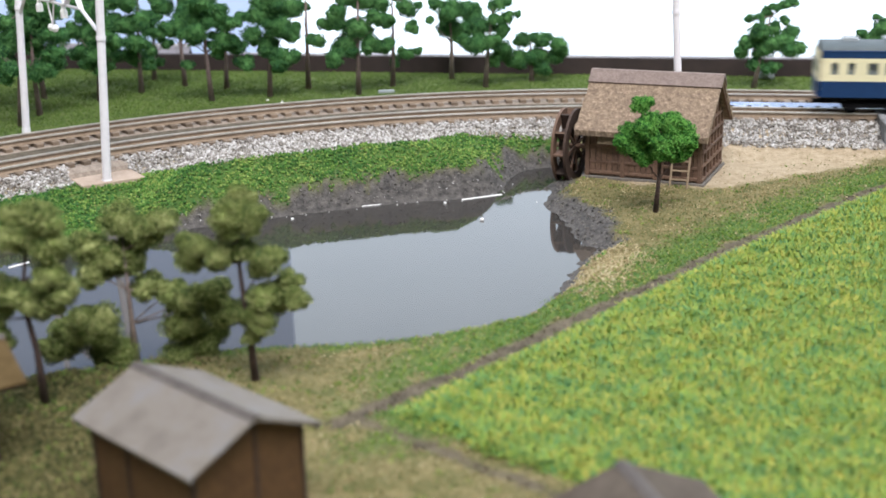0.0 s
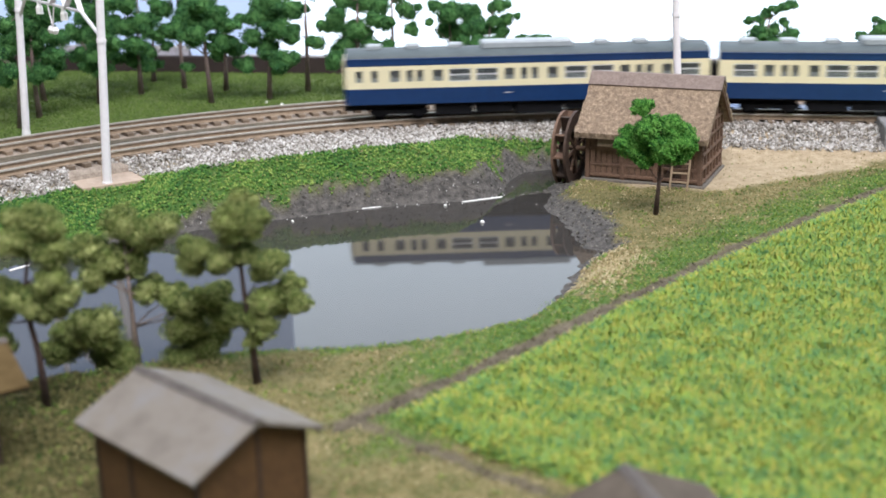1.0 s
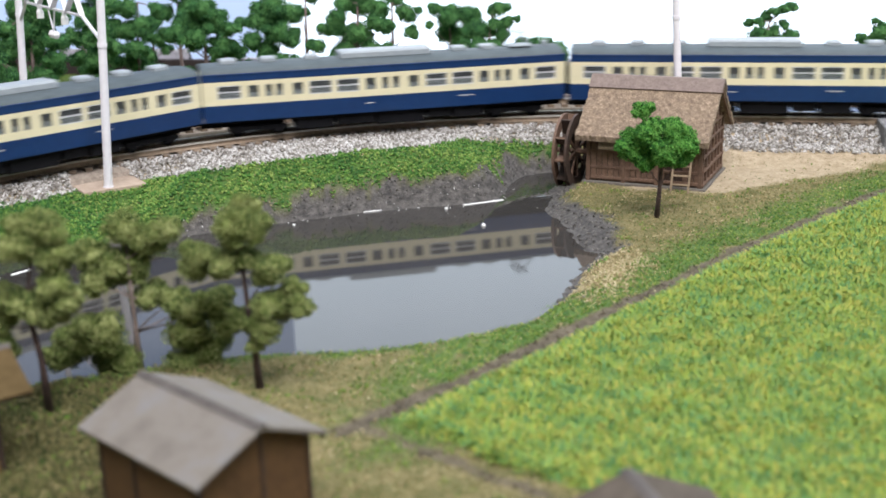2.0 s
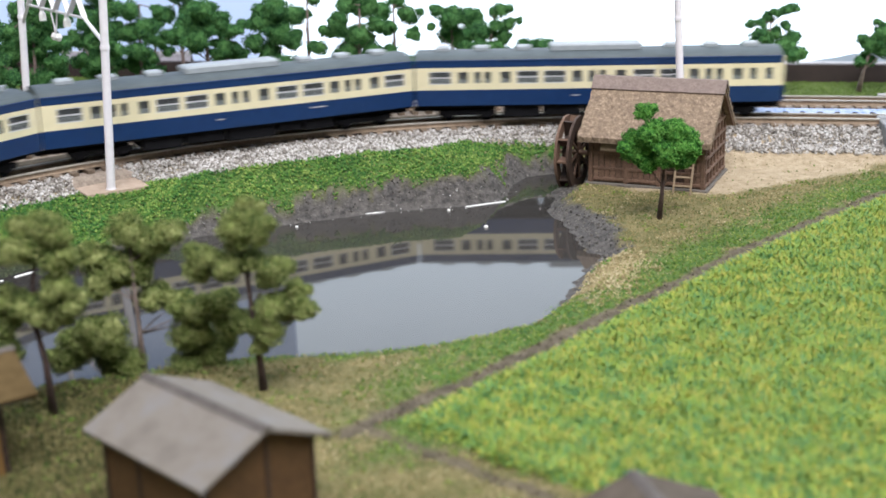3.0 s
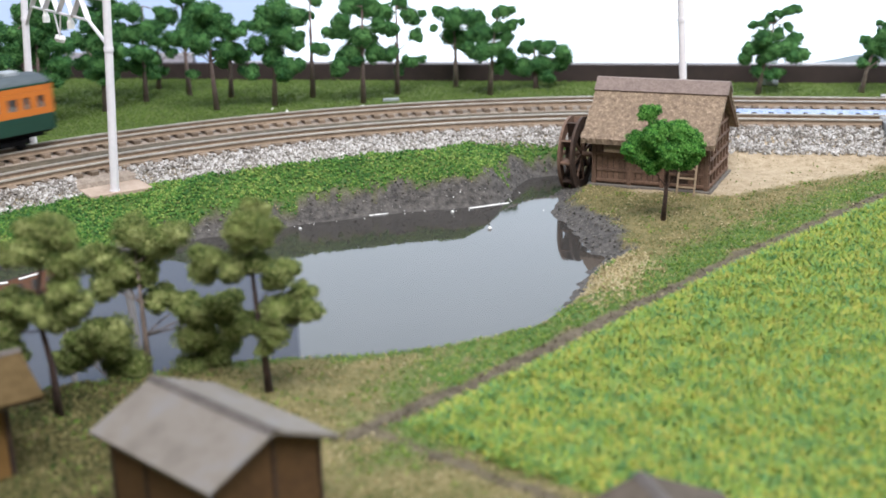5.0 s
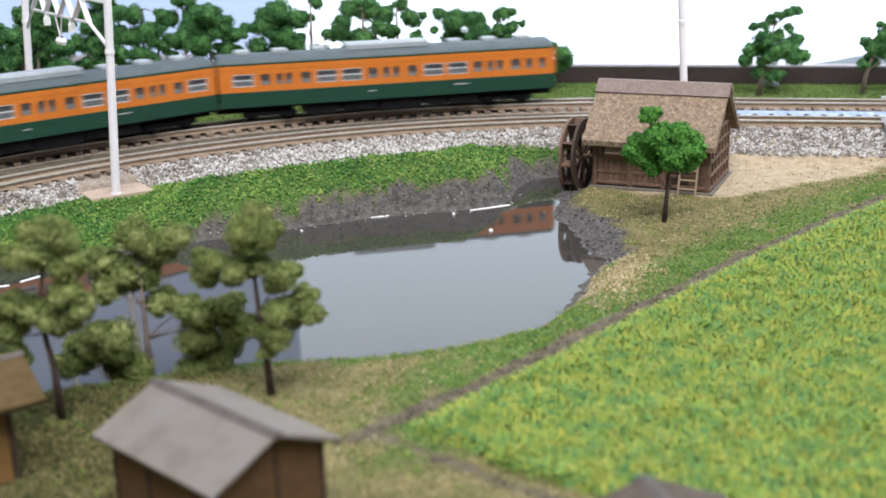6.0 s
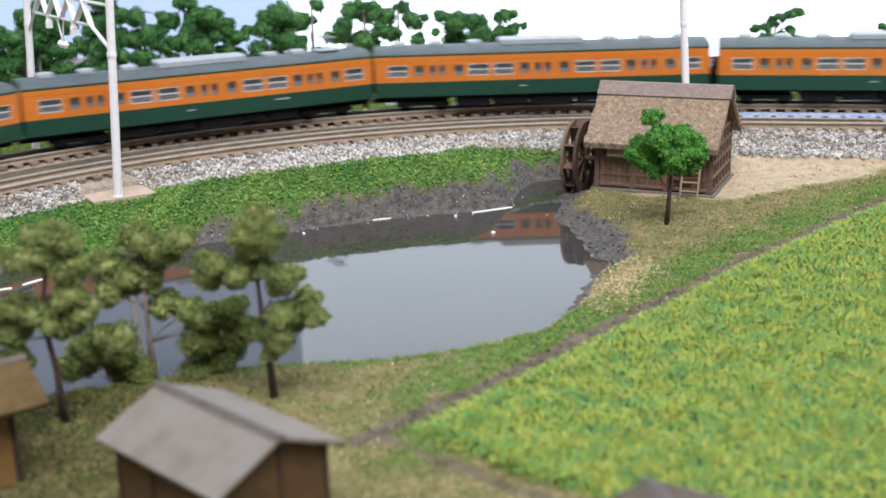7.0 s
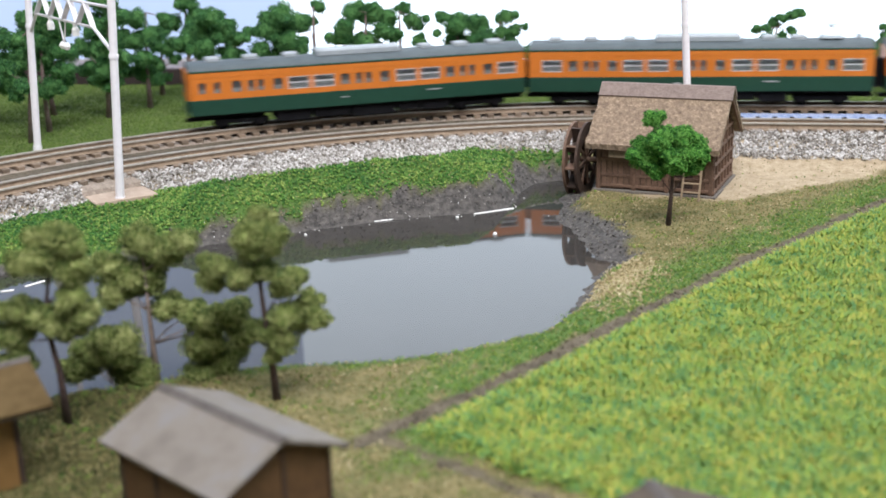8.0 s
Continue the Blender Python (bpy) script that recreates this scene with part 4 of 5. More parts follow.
FRONT_LOOK = [("olive clump-foliage pine beside the pond", LEAF_FRONT, BARK), ("broad olive pine with a pale forked trunk on the pond's bank", LEAF_FRONT, BARK_PALE),
              ("olive clump-foliage pine with a dark leaning trunk", LEAF_FRONT, BARK), ("bright green leafy tree standing before the mill", LEAF_BRIGHT, BARK)]
for k, ((base, trunk, clumps), (words, leaf, bark)) in enumerate(zip(FRONT_TREES, FRONT_LOOK)):
    tree(base, trunk, clumps, leaf, bark, words, 2300 if k < 3 else 1700, 0.072, 0.45, seed=3 + k, grain=0.027 if k < 3 else 0.034, plump=(1.14, 1.2, 1.16, 1.04)[k])
for k, (base, trunk, clumps) in enumerate(BACK_TREES):
    tree(base, trunk, clumps, LEAF_BACK, BARK_PALE if k in (5, 6, 8, 9) else BARK_BACK, "tall deep green model pine on the back lawn" if k not in (7, 8, 9) else "crooked deep green model tree on the back lawn", 620, 0.11, 0.5, seed=11 + k, grain=0.042, plump=1.3 if k == 8 else 1.06)


# ---- overhead line masts ----
def mast(name, x, y, z, height, lean, label, parent=None):
    m = empty(name, at(x, y, z, 0, lean, 0), label, "mast", "overhead line masts")
    part("base", tube(bmesh.new(), [(0, 0, -0.3), (0, 0, 0.06)], [0.17, 0.155], 14), POLE, m)
    part("collar", tube(bmesh.new(), [(0, 0, 4.35), (0, 0, 4.47)], [0.15, 0.15], 16), POLE, m)
    part("pole", tube(bmesh.new(), [(0, 0, 0), (0, 0, height)], [0.135, 0.115], 28), POLE, m, smooth=False)
    return m


pad = tagged(part("concrete_pad", boxed(-1.0, 1.0, -0.72, 0.72, -0.3, 0.05, 0.02), CONCRETE, m=at(-10.33, 36.42, 0.87, 0, 0, 33)), "tan concrete pad under the line mast", "pad")
gantry_mast = mast("line_mast", -10.19, 35.93, 0.9, 8.4, 3.56, "pale grey tubular line mast on a tan pad")
mast("line_mast", -14.96, 42.9, 1.2, 8.6, 3.6, "pale grey tubular line mast beyond the tracks")
mast("line_mast", 8.62, 41.15, 0.75, 9.0, -3.4, "pale grey tubular line mast behind the mill")


def gantry():
    """The lattice beam across both tracks, its braces and insulators."""
    a, b = Vector((-9.88, 35.93, 6.15)), Vector((-14.65, 42.92, 6.2))
    g = empty("gantry_beam", at(0, 0, 0), "pale grey lattice beam that spans both tracks", "gantry")
    way = b - a
    low, high = [a + way * 0.2 + Vector((0, 0, -0.12)), a + way * 0.9 + Vector((0, 0, -0.12))], [a + Vector((0.05, 0, 0.6)), b + Vector((0.08, 0, 0.56))]
    part("chord", tube(bmesh.new(), low, [0.05, 0.05], 6), POLE, g)
    part("chord", tube(bmesh.new(), high, [0.05, 0.05], 6), POLE, g)
    n = 4
    across = Vector((way.y, -way.x, 0)).normalized() * 0.17

    def flat_bar(p, q):
        """A lattice bar: a flat strip with its edge to the front."""
        bm, side = bmesh.new(), (q - p).normalized().cross(across).normalized() * 0.026
        ends = [[bm.verts.new(e + side * a + across * b) for a, b in ((-1, -0.5), (1, -0.5), (1, 0.5), (-1, 0.5))] for e in (p, q)]
        for i in range(4):
            bm.faces.new((ends[0][i], ends[0][(i + 1) % 4], ends[1][(i + 1) % 4], ends[1][i]))
        bm.faces.new(ends[0][::-1]), bm.faces.new(ends[1])
        bmesh.ops.recalc_face_normals(bm, faces=bm.faces)
        part("lattice_bar", bm, POLE, g)
    for k in range(n):
        p = low[0].lerp(low[1], k / n)
        q = high[0].lerp(high[1], 0.2 + 0.7 * (k + 0.5) / n)
        r = low[0].lerp(low[1], (k + 1) / n)
        flat_bar(p, q), flat_bar(q, r)
    part("brace", tube(bmesh.new(), [low[0], a + Vector((-0.05, 0, -0.72))], [0.06, 0.06], 6), POLE, g)
    part("brace", tube(bmesh.new(), [low[1], b + Vector((-0.05, 0, -0.88))], [0.06, 0.06], 6), POLE, g)
    for f in (0.30, 0.74):
        p = low[0].lerp(low[1], f)
        part("insulator", tube(bmesh.new(), [p + Vector((0, 0, 0.05)), p + Vector((0, 0, -0.12)), p + Vector((0, 0, -0.2)), p + Vector((0, 0, -0.42))], [0.07, 0.07, 0.12, 0.12], 8), WHITE_BIT, g, "white insulator")
    p = low[0].lerp(low[1], 0.52)
    for s in (-1, 1):
        part("hanger", tube(bmesh.new(), [p + way.normalized() * 0.35 * s, p + Vector((0, 0, -0.75))], [0.03, 0.03], 5), POLE, g)
    for s in (-0.2, 0.2):
        c = p + way.normalized() * s + Vector((0, 0, -0.85))
        part("insulator", tube(bmesh.new(), [c + Vector((0, 0, 0.12)), c, c - Vector((0, 0, 0.12))], [0.07, 0.13, 0.07], 8), WHITE_BIT, g, "white insulator")


gantry()


# ---- the water mill ----
def mill():
    hut = empty("water_mill", at(7.2, 38.03, 0.36, 0, 0, -24.3), "timber water mill hut with a brown thatched roof", "hut")
    L, D = 1.87, 1.53
    part("plinth", boxed(-L - 0.12, L + 0.12, -D - 0.12, D + 0.12, -0.3, 0.07, 0.02), PLINTH, hut, "grey stone plinth")
    # Core behind the boards, coloured dark for the shade between them.
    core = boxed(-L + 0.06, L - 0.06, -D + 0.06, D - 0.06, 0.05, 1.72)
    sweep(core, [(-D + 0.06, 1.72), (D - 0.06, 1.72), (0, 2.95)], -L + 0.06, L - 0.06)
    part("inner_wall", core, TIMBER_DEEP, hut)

    def post(name, x0, x1, y0, y1, z0, z1):
        part(name, boxed(x0, x1, y0, y1, z0, z1, 0.012), TIMBER, hut)
    # front: corner posts, rails and boards
    for x in (-L, -0.72, 0.35, L - 0.13):
        post("post", x, x + 0.13, -D - 0.03, -D + 0.1, 0.05, 1.75)
    for z in (0.14, 0.48, 1.0, 1.55):
        post("rail", -L + 0.131, L - 0.131, -D - 0.012, -D + 0.06, z, z + 0.1)
    k = 0
    x = -L + 0.15
    while x < L - 0.25:
        wide = 0.165
        if not (0.55 < x < 1.15):
            part("plank", boxed(x, x + wide, -D + 0.012, -D + 0.055, 0.1, 1.02 if -1.3 < x < 0.3 else 1.6, 0.008), TIMBER, hut)
        x += wide + 0.02
    # the prop-up shutter under the eave
    part("shutter", boxed(-1.42, -0.3, -0.02, 0.02, 0.0, 0.27, 0.01, Matrix.Translation((0, -D - 0.27, 1.17)) @ Matrix.Rotation(radians(-22), 4, "X")), BAMBOO, hut, "tan propped shutter board")
    # both ends: a lattice of posts and rails up to the gable
    for s in (1, -1):
        xs0, xs1 = (L - 0.05, L + 0.03) if s > 0 else (-L - 0.03, -L + 0.05)
        n = 6
        for i in range(n + 1):
            y = -D + 0.02 + (2 * D - 0.14) * i / n
            top = 1.75 + max(0.0, 1.15 * (1 - abs(y + 0.05) / D))
            post("post", xs0, xs1, y, y + 0.11, 0.05, top)
        for z in (0.12, 0.55, 0.98, 1.42, 1.85):
            half = D if z < 1.75 else D * (1 - (z - 1.72) / 1.23)
            post("rail", xs0 + 0.01 * s, xs1 + 0.016 * s, -half, half, z, z + 0.09)
    # thatch: two thick slopes with ragged eaves, and a bark ridge
    E, H = 2.0, 3.22
    for s in (-1, 1):
        bm = bmesh.new()
        nx, ny = 46, 22
        top, under = [], []
        for j in range(ny + 1):
            f = j / ny
            for i in range(nx + 1):
                x = -2.12 + 4.24 * i / nx
                y, z = s * E * f, H - (H - 1.62) * f ** 0.96
                rough = 0.016 * random.uniform(-1, 1) if j else 0
                edge = 0.03 * random.uniform(-1, 1) if j == ny or i in (0, nx) else 0
                top.append(bm.verts.new((x + (edge if i in (0, nx) else 0), y + edge * s, z + rough)))
                under.append(bm.verts.new((x, y - 0.02 * s, z - 0.13 - 0.04 * f)))
        w = nx + 1
        for j in range(ny):
            for i in range(nx):
                a = j * w + i
                bm.faces.new((top[a], top[a + 1], top[a + 1 + w], top[a + w])), bm.faces.new((under[a], under[a + w], under[a + 1 + w], under[a + 1]))
        for i in range(nx):
            a = ny * w + i
            bm.faces.new((top[a], top[a + 1], under[a + 1], under[a]))
        for j in range(ny):
            for i in (0, nx):
                a = j * w + i
                bm.faces.new((top[a], top[a + w], under[a + w], under[a]))
        bmesh.ops.recalc_face_normals(bm, faces=bm.faces)
        part("thatch_slope", bm, THATCH, hut, "ragged brown thatch")
    bm = bmesh.new()
    sweep(bm, [(-0.44, H - 0.30), (-0.1, H + 0.055), (0, H + 0.075), (0.1, H + 0.055), (0.44, H - 0.30), (0.40, H - 0.36), (0, H - 0.02), (-0.40, H - 0.36)], -2.16, 2.16)
    cap = part("ridge_cap", bm, RIDGE_CAP, hut, "grey-brown bark ridge cap")
    for x in np.arange(-2.0, 2.05, 0.31):
        for s in (-1, 1):
            part("ridge_seam", boxed(x, x + 0.02, -0.006, 0.006, -0.5, 0.0, 0, Matrix.Translation((0, 0, H + 0.062)) @ Matrix.Rotation(radians(46 * s), 4, "X")), PLINTH, cap)
    for s in (-1, 1):
        for x in (-2.06, 2.06):
            m = Matrix.Translation((x, 0, H - 0.14)) @ Matrix.Rotation(radians(-38.5 * s), 4, "X")
            part("barge_board", boxed(-0.03, 0.03, min(0, s * 2.4), max(0, s * 2.4), -0.13, -0.02, 0, m), TIMBER, hut)
    return hut


def wheel():
    """The mill wheel: two rims, spokes, paddles and an axle into the wall."""
    w = empty("mill_waterwheel", at(7.2, 38.03, 0.36, 0, 0, -24.3) @ at(-2.62, -0.92, 0.86), "dark timber water wheel beside the mill hut", "waterwheel")
    R, r = 1.22, 0.86
    for x in (-0.24, 0.17):
        bm = bmesh.new()
        n = 40
        ringv = [[bm.verts.new((x + dx, q * math.cos(2 * math.pi * i / n), q * math.sin(2 * math.pi * i / n))) for i in range(n)] for dx, q in ((0, R), (0.08, R), (0.08, r), (0, r))]
        for a in range(4):
            for i in range(n):
                bm.faces.new((ringv[a][i], ringv[a][(i + 1) % n], ringv[(a + 1) % 4][(i + 1) % n], ringv[(a + 1) % 4][i]))
        bmesh.ops.recalc_face_normals(bm, faces=bm.faces)
        # Hut-side rim in the shade-dark timber, outer rim in the plain one.
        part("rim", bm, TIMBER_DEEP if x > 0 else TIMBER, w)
        for k in range(4):
            part("spoke", boxed(x + 0.01, x + 0.07, -r - 0.05, r + 0.05, -0.05, 0.05, 0.008, Matrix.Rotation(radians(45 * k + 10), 4, "X")), TIMBER, w)
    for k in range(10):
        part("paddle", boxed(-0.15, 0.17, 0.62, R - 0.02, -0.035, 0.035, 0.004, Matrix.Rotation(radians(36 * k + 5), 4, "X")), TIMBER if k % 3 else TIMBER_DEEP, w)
    # Sole boards, in timber darkened for the shade inside the wheel.
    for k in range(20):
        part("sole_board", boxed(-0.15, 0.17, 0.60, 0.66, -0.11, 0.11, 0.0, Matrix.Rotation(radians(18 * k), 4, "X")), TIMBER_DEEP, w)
    part("axle", tube(bmesh.new(), [(-0.5, 0, 0), (0.95, 0, 0)], [0.09, 0.09], 10), TIMBER, w)
    return w


mill()
wheel()


def ladder():
    m = at(7.52, 35.62, 0.38, 0, 0, -24.3)
    t = empty("ladder", m @ pose(0, 0, 0, -20, 0, 0), "small brown wooden ladder leaning on the mill wall", "ladder")
    for x in (-0.3, 0.24):
        part("stile", boxed(x, x + 0.06, -0.03, 0.03, -0.02, 1.15, 0.01), BAMBOO, t)
    for z in (0.22, 0.5, 0.8):
        part("rung", boxed(-0.26, 0.26, -0.02, 0.02, z, z + 0.06, 0.008), BAMBOO, t)


ladder()


# ---- sheds in the foreground ----
def shed(x, y, z, yaw, length, half, wall_top, eave, ridge, roof_mat, wall_mat, label, over=0.22):
    s = empty("shed", at(x, y, z, 0, 0, yaw), label, "shed")
    L = length / 2
    wl, wd = L - over, half - over
    for sy in (-1, 1):
        part("wall", boxed(-wl, wl, min(sy * wd, sy * (wd - 0.06)), max(sy * wd, sy * (wd - 0.06)), -0.3, wall_top, 0.01), wall_mat, s)
    for sx in (-1, 1):
        bm = bmesh.new()
        sweep(bm, [(-wd + 0.061, -0.3), (wd - 0.061, -0.3), (wd - 0.061, wall_top), (0, ridge - 0.08), (-wd + 0.061, wall_top)], min(sx * wl, sx * (wl - 0.06)), max(sx * wl, sx * (wl - 0.06)))
        part("gable_wall", bm, wall_mat, s)
    for sy in (-1, 1):
        for f in (0.0, 0.36, 1.0):
            px = -wl + (2 * wl - 0.07) * f
            part("batten", boxed(px, px + 0.07, sy * wd - 0.025, sy * wd + 0.025, -0.25, wall_top - 0.01, 0.008), TIMBER_DEEP, s)
    for sx in (-1, 1):
        for f in (-0.98, 0.1, 0.98):
            part("batten", boxed(sx * wl - 0.025, sx * wl + 0.025, f * wd - 0.03, f * wd + 0.03, -0.25, wall_top + (1 - abs(f)) * (ridge - wall_top) * 0.7, 0.008), TIMBER_DEEP, s)
    slope = math.atan2(ridge - eave, half)
    long = math.hypot(half, ridge - eave)
    for sy in (-1, 1):
        m = Matrix.Translation((0, 0, ridge)) @ Matrix.Rotation(-slope * sy, 4, "X")
        part("roof_slope", boxed(-L, L, min(0, sy * long), max(0, sy * long), -0.07, 0, 0.012, m), roof_mat, s)
        part("eave_board", boxed(-L + 0.02, L - 0.02, min(sy * (long - 0.06), sy * (long - 0.012)), max(sy * (long - 0.06), sy * (long - 0.012)), -0.12, -0.072, 0.006, m), SHED_CAP, s)
    part("ridge_board", sweep(bmesh.new(), [(-0.11, ridge - 0.03), (0, ridge + 0.025), (0.11, ridge - 0.03), (0.1, ridge - 0.05), (0, ridge + 0.0), (-0.1, ridge - 0.05)], -L - 0.01, L + 0.01), SHED_CAP, s)
    return s


shed(-3.567, 16.315, 0.4, -43.5, 3.04, 1.207, 1.5, 1.536, 2.054, SHED_ROOF, SHED_WALL, "small brown shed with a plain grey gabled roof")
shed(-8.34, 18.1, 0.4, 35, 2.6, 1.2, 1.5, 1.55, 2.0, OCHRE_ROOF, OCHRE_WALL, "ochre-walled shed with a brown gabled roof", 0.5)
shed(2.9, 13.35, 0.4, -75, 2.5, 1.25, 1.1, 1.12, 1.62, DARK_ROOF, SHED_WALL, "low shed with a dark brown roof at the field's corner")


# ---- small things ----
def streaks():
    for x, y, l, yaw in ((1.48, 36.42, 1.4, 23), (-2.0, 35.66, 0.62, 18), (-11.7, 29.75, 0.34, 20), (-11.15, 30.3, 0.6, 50)):
        bm = bmesh.new()
        box(bm, -l / 2, l / 2, -0.035, 0.035, -0.02, 0.015, 0.012)
        tagged(part("foam_streak", bm, WHITE_BIT, m=at(x, y, max(0.0, float(ground_height(np.array([x]), np.array([y]))[0])) + 0.01, 0, 0, yaw)), "white foam streak on the pond", "foam", "foam on the pond")
    for x, y, r in ((-1.22, 35.95, 0.05), (0.3, 35.73, 0.055), (1.37, 33.76, 0.065), (-4.29, 34.28, 0.045), (-3.3, 50.4, 0.10), (-7.2, 50.6, 0.06), (-6.5, 50.0, 0.07)):
        bm = bmesh.new()
        bmesh.ops.create_icosphere(bm, subdivisions=2, radius=r)
        for v in bm.verts:
            v.co *= 1 + 0.25 * noise.noise(v.co * 9 + Vector((x, y, 0)))
        z = 0.02 if y < 40 else float(ground_height(np.array([x]), np.array([y]))[0]) + 0.3 * r
        tagged(part("pebble", bm, WHITE_BIT, m=at(x, y, z)), "small pale pebble lying by itself", "pebble", "pebbles")
    g = np.random.default_rng(9)
    n = 80
    x, y = g.uniform(-9, 3.2, n * 6), g.uniform(31, 38.5, n * 6)
    d = distance(x, y, POND)
    keep = (d > -0.35) & (d < 0.4)
    x, y = x[keep][:n], y[keep][:n]
    scatter("foam_bits", x, y, np.maximum(ground_height(x, y), 0.0) + 0.01, g.uniform(0.012, 0.028, len(x)), WHITE_BIT, "white foam crumbs along the muddy shore", "foam")


streaks()
tagged(part("abutment", boxed(-0.5, 2.5, -0.6, 2.2, -0.6, 0.75, 0.04), GREY_STONE, m=at(15.75, 39.6, 0.75, 0, 0, -11.6)), "grey stone abutment beside the track", "abutment")
tagged(part("lineside_box", boxed(-0.35, 0.35, -0.1, 0.1, 0, 0.12, 0.02), UNIT_GREY, m=at(-2.1, 50.9, 0.93, 0, 0, 8)), "small grey trackside box on the lawn", "box")
rock = bmesh.new()
bmesh.ops.create_icosphere(rock, subdivisions=3, radius=0.36)
for v in rock.verts:
    v.co = Vector((v.co.x, v.co.y, max(v.co.z, -0.2))) * (1 + 0.35 * noise.noise(v.co * 4))
tagged(part("rock", rock, UNIT_GREY, m=at(15.0, 53.4, 1.0)), "pale grey rock on the lawn behind the crooked tree", "rock")
tagged(part("trackside_trough", boxed(7.5, 45, 29.5, 29.8, 1.05, 1.4, 0.02), LEDGE, m=FRAME), "pale grey cable trough along the outer track", "trough")


# ---- trains ----
WIDE, HALF = 0.95, 6.48
BIG, SLIM, SIDE = 0.78, 0.28, 0.4
WINDOWS = [(0.9, BIG), (1.72, SIDE), (2.24, SLIM), (2.6, SLIM), (3.24, SIDE), (4.02, BIG), (4.98, BIG), (5.78, SIDE), (6.3, SLIM), (6.68, SLIM), (7.32, SIDE),
           (8.14, BIG), (9.1, BIG), (9.9, SIDE), (10.4, SLIM), (10.78, SLIM), (11.42, SIDE), (12.2, BIG)]


def band(z0, z1, y0, openings):
    """One side's window band: sill, lintel and the posts between the openings."""
    bm = bmesh.new()
    lo, hi = 1.39, 1.85
    box(bm, -HALF, HALF, y0, y0 + 0.06, z0, lo), box(bm, -HALF, HALF, y0, y0 + 0.06, hi, z1)
    x = -HALF
    for c, w in openings:
        box(bm, x, c - w / 2, y0, y0 + 0.06, lo, hi)
        x = c + w / 2
    box(bm, x, HALF, y0, y0 + 0.06, lo, hi)
    return bm


PANES = {}


def pane(parent, c, w, y, m_frame):
    key, other = ("pane", w), ("frame", w, m_frame.name)
    if key not in PANES:
        made = part("window_pane", boxed(-w / 2 - 0.01, w / 2 + 0.01, 0.02, 0.04, 1.38, 1.86), GLASS)
        PANES[key] = made.data
        bpy.data.objects.remove(made)
    if other not in PANES:
        bm = bmesh.new()
        f = 0.028
        for z in ((1.39, 1.42), (1.82, 1.85)) + (((1.60, 1.65),) if w > 0.5 else ()):
            box(bm, -w / 2, w / 2, 0.0, 0.019, *z)
        for s in (-1, 1):
            box(bm, min(s * w / 2, s * (w / 2 - f)), max(s * w / 2, s * (w / 2 - f)), 0.001, 0.018, 1.42, 1.82)
        made = part("window_frame", bm, ALU if w > 0.5 else m_frame)
        PANES[other] = made.data
        bpy.data.objects.remove(made)
    flip = 180 if y > 0 else 0
    glass = link("window_pane", PANES[key], None, parent, m=at(c, y, 0, 0, 0, flip))
    link("window_frame", PANES[other], None, glass)


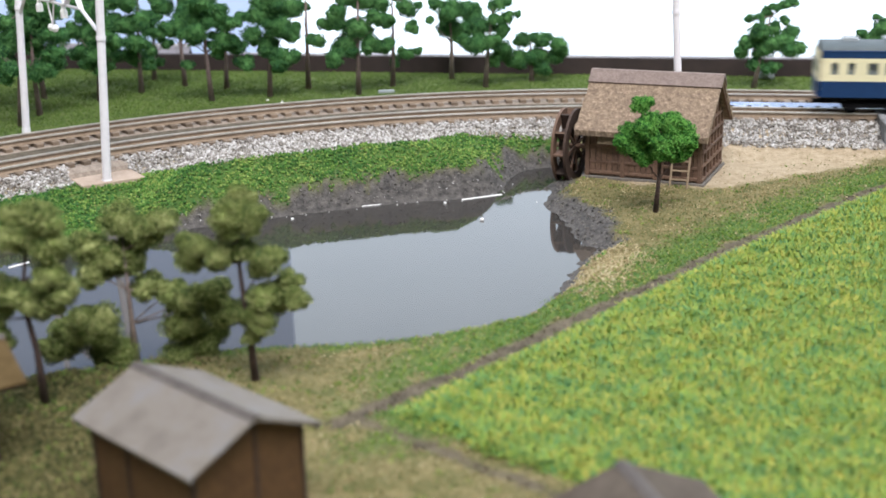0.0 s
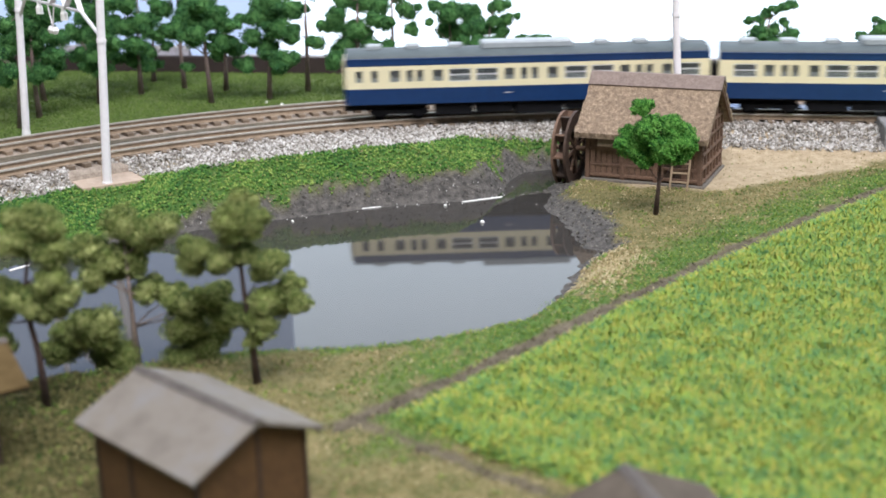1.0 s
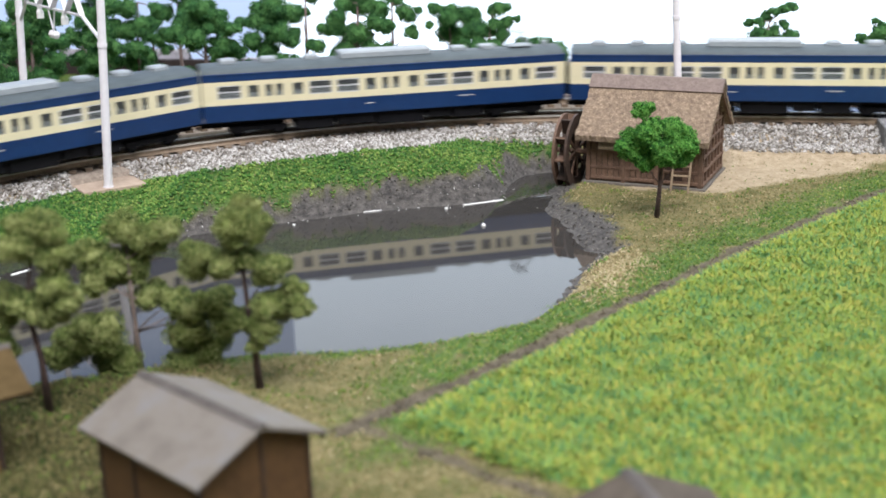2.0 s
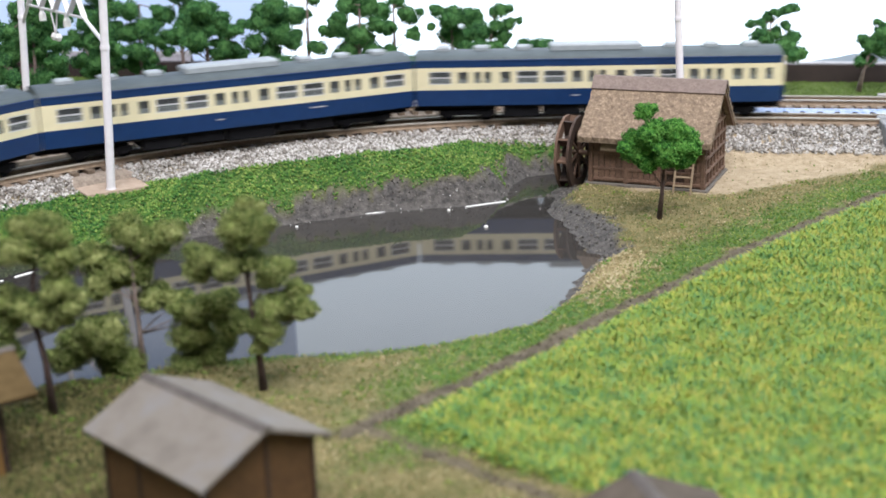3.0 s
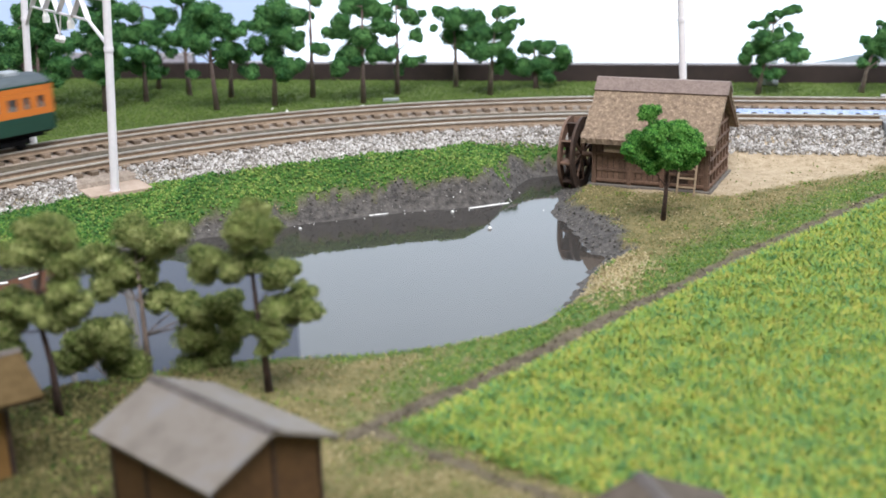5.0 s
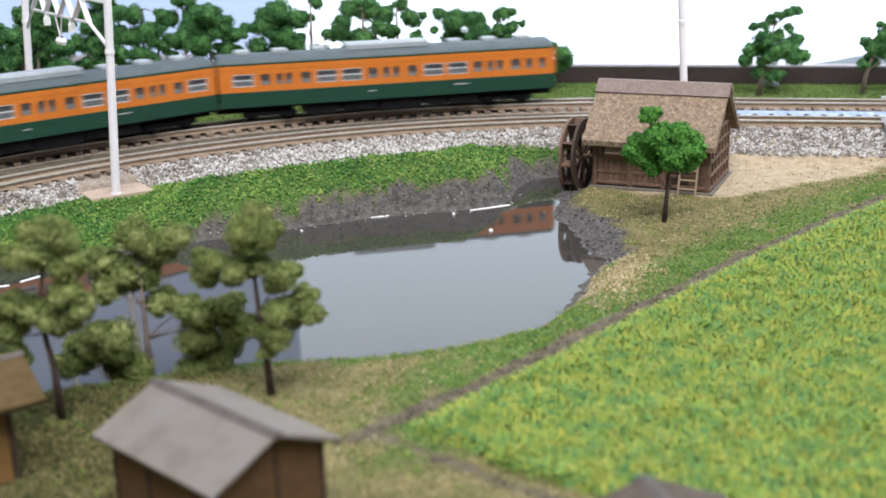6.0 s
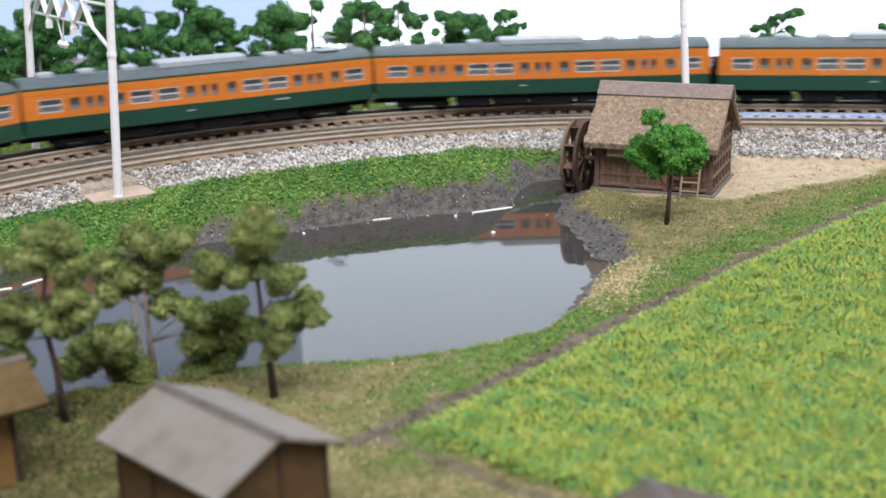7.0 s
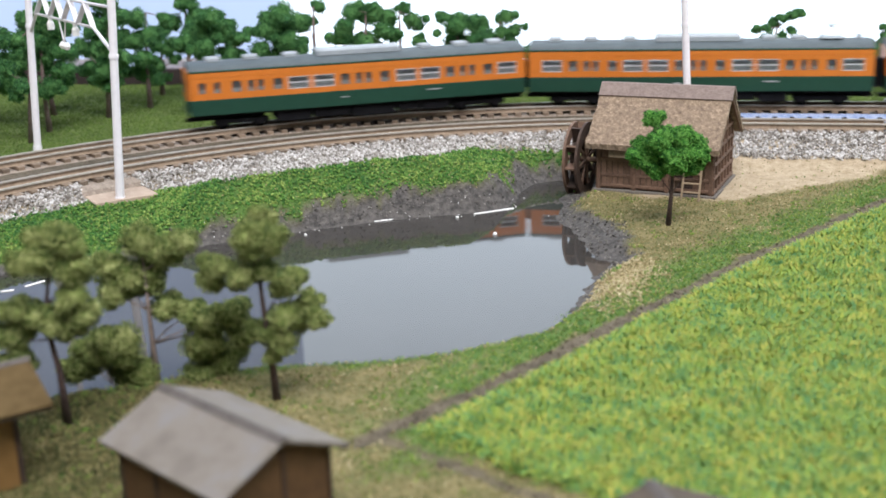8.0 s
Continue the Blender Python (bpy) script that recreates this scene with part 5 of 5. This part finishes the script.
def carriage(name, label, upper, middle, lower, cab, panto, gutter):
    """A four-door suburban carriage; z is measured from the rail's top. cab: -1, 0 or 1, the end with a driver's cab."""
    c = empty(name, at(0, 0, RAIL_Z), label, "train carriage", "carriages of the " + label.split()[0] + " train")
    openings = [(x - HALF, w) for x, w in WINDOWS]
    if cab:
        openings = [(x, w) for x, w in openings if x * cab < 5.0]
        openings = sorted(openings + [(cab * (HALF - 1.0), SLIM), (cab * (HALF - 0.45), 0.3)])
    for s in (-1, 1):
        y0 = -WIDE if s < 0 else WIDE - 0.06
        part("window_band", band(1.19, 1.98, y0, openings), middle, c)
        part("lower_panel", boxed(-HALF, HALF, y0 - 0.002, y0 + 0.062, 0.62, 1.19, 0.01), lower, c)
        for x, w in openings:
            pane(c, x, w, s * (WIDE - 0.004), middle)
        for x in (-4.13, 0.0, 4.13):
            part("door", boxed(x - 0.42, x + 0.42, y0 - 0.008 if s < 0 else y0 + 0.05, y0 + 0.01 if s < 0 else y0 + 0.068, 0.66, 1.17, 0.004), lower, c)
    # ends
    for e in (-1, 1):
        x0, x1 = (HALF - 0.06, HALF) if e > 0 else (-HALF, -HALF + 0.06)
        nose = 0.10 if cab == e else 0.0
        part("end_lower", boxed(x0 + nose * e, x1 + nose * e, -WIDE + 0.065, WIDE - 0.065, 0.62, 1.19, 0.01), lower, c)
        part("end_upper", boxed(x0 + nose * e, x1 + nose * e, -WIDE + 0.065, WIDE - 0.065, 1.19, 2.2, 0.01), middle, c)
        if cab == e:
            xf = e * (HALF + nose + 0.012)
            for y in (-0.62, 0.0, 0.62):
                part("cab_window", boxed(xf - 0.012, xf + 0.012, y - 0.24, y + 0.24, 1.45, 1.86, 0.006), GLASS, c)
            for y in (-0.6, 0.6):
                part("headlight", tube(bmesh.new(), [(xf - 0.03, y, 1.02), (xf + 0.03 * e, y, 1.02)], [0.1, 0.1], 10), ALU, c)
        else:
            part("gangway", boxed(min(e * HALF, e * (HALF + 0.22)), max(e * HALF, e * (HALF + 0.22)), -0.3, 0.3, 0.7, 1.75, 0.02), UNDER, c)
    part("interior", boxed(-HALF + 0.1, HALF - 0.1, -WIDE + 0.14, WIDE - 0.14, 0.67, 1.55, 0.03), SEATS, c, "pale grey seats and floor")
    part("floor_pan", boxed(-HALF + 0.05, HALF - 0.05, -WIDE + 0.08, WIDE - 0.08, 0.55, 0.66, 0.01), UNDER, c)
    # cant rail in the upper colour, then the curved roof
    arc = [(WIDE * math.cos(a), 2.2 + 0.30 * math.sin(a)) for a in np.linspace(0, math.pi, 15)]
    for s in (-1, 1):
        part("cant_rail", boxed(-HALF, HALF, min(s * WIDE, s * (WIDE - 0.06)) - 0.001, max(s * WIDE, s * (WIDE - 0.06)) + 0.001, 1.98, 2.22, 0.01), upper, c)
    part("roof", sweep(bmesh.new(), arc, -HALF, HALF), ROOF_GREY, c, smooth=False)
    for s in (-1, 1):
        part("gutter", boxed(-HALF - 0.005, HALF + 0.005, min(s * (WIDE - 0.02), s * (WIDE + 0.012)), max(s * (WIDE - 0.02), s * (WIDE + 0.012)), 2.18, 2.25, 0.008), gutter, c)
        for x, w, z in ((-0.75, 0.26, 0.93), (2.75, 0.55, 0.98)):
            part("marking", boxed(x - w / 2, x + w / 2, s * (WIDE + 0.004) - 0.004, s * (WIDE + 0.004) + 0.004, z, z + 0.04), LEDGE, c, "small pale marking bar")
    part("cooling_unit", boxed(-1.65, 1.65, -0.45, 0.45, 2.42, 2.70, 0.06), UNIT_GREY, c, "grey roof cooling unit")
    for x in (-5.5, -4.1, -2.6, 2.7, 4.1, 5.5) if not panto else (-5.5, -4.1, -2.6, 2.7, 3.8):
        part("ventilator", boxed(x - 0.28, x + 0.28, -0.26, 0.26, 2.44, 2.64, 0.05), UNIT_GREY, c)
    if panto:
        pg = part("pantograph", boxed(4.55, 5.45, -0.4, 0.4, 2.52, 2.56, 0.01), UNIT_GREY, c, "folded grey pantograph")
        for y in (-0.34, 0.34):
            part("pantograph_arm", tube(bmesh.new(), [(4.6, y, 2.56), (5.0, y, 3.02), (5.4, y, 2.56)], [0.03] * 3, 5), UNIT_GREY, pg)
        for x in (4.85, 5.15):
            part("contact_strip", boxed(x - 0.04, x + 0.04, -0.6, 0.6, 3.01, 3.05, 0.01), UNIT_GREY, pg)
        part("arrester", boxed(5.9, 6.12, -0.1, 0.1, 2.45, 2.66, 0.02), UNIT_GREY, c)
    # below the floor
    for x in (-4.65, 4.65):
        b = part("bogie", boxed(x - 0.95, x + 0.95, -0.42, 0.42, 0.2, 0.45, 0.03), UNDER, c)
        for y in (-0.62, 0.62):
            bm = boxed(x - 1.05, x + 1.05, y - 0.06, y + 0.06, 0.22, 0.40, 0.02)
            for d in (-0.7, 0.7):
                box(bm, x + d - 0.16, x + d + 0.16, y - 0.09, y + 0.09, 0.14, 0.42, 0.02)
            part("side_frame", bm, UNDER, b)
        for d in (-0.7, 0.7):
            for y in (-0.45, 0.45):
                part("wheel", tube(bmesh.new(), [(x + d, y - 0.06, 0.285), (x + d, y + 0.06, 0.285)], [0.285, 0.285], 18), UNDER, b)
    for x0, x1, d in ((-3.35, -2.0, 0.17), (-1.9, -0.55, 0.22), (-0.45, 1.25, 0.15), (1.35, 2.2, 0.26), (2.3, 3.4, 0.2)):
        part("equipment_box", boxed(x0, x1, -0.78, 0.78, d, 0.56, 0.02), UNDER, c)
    for x in (-6.1, 6.1):
        part("coupler", boxed(x - 0.55, x + 0.55, -0.12, 0.12, 0.28, 0.42, 0.03), UNDER, c)
    return c


PITCH = 13.45
BLUE_S = ([-1.0, 0, 0.5, 1.0, 1.5, 3.0, 3.5, 4.0, 8.0], [-20.9, -4.4, 3.9, 12.5, 21.65, 50.4, 59.8, 69.1, 144.0])


def blue_front(t):
    return float(np.interp(t, *BLUE_S))


def orange_front(t):
    return 5.35 - 19.55 * (t - 6.0)


def run(car, front, k, radius, way):
    """The poses of carriage k behind the train's front, each bogie on the track."""
    rows = []
    for t in np.arange(0, 8.01, 0.25):
        mid = front(t) - way * (PITCH * k + PITCH / 2)
        left, right = oval(mid + 4.65, radius)[0], oval(mid - 4.65, radius)[0]
        c = (left + right) / 2
        rows.append((float(t), at(c[0], c[1], RAIL_Z, 0, 0, math.degrees(math.atan2(right[1] - left[1], right[0] - left[0])))))
    walk(car, rows)


BLUE_CARS = [carriage("train_carriage", words, NAVY, CREAM, NAVY, cab, panto, NAVY) for words, cab, panto in (
    ("blue and cream leading carriage with a driver's cab", -1, False), ("blue and cream motor carriage with a pantograph", 0, True),
    ("blue and cream middle carriage with a grey roof", 0, False), ("blue and cream rear carriage with a driver's cab", 1, False))]
ORANGE_CARS = [carriage("train_carriage", words, ORANGE, ORANGE, GREEN, cab, panto, GREEN) for words, cab, panto in (
    ("orange and green leading carriage with a driver's cab", 1, False), ("orange and green middle carriage with a grey roof", 0, False),
    ("orange and green motor carriage with a pantograph", 0, True), ("orange and green rear carriage with a driver's cab", -1, False))]

# ---- the many alike pieces last ----
sleepers(track_near, R_IN, -16, 44)
sleepers(track_far, R_OUT, -16, 48)


def motions():
    for k, car in enumerate(BLUE_CARS):
        run(car, blue_front, k, R_IN, 1)
    for k, car in enumerate(ORANGE_CARS):
        run(car, orange_front, k, R_OUT, -1)


motions()
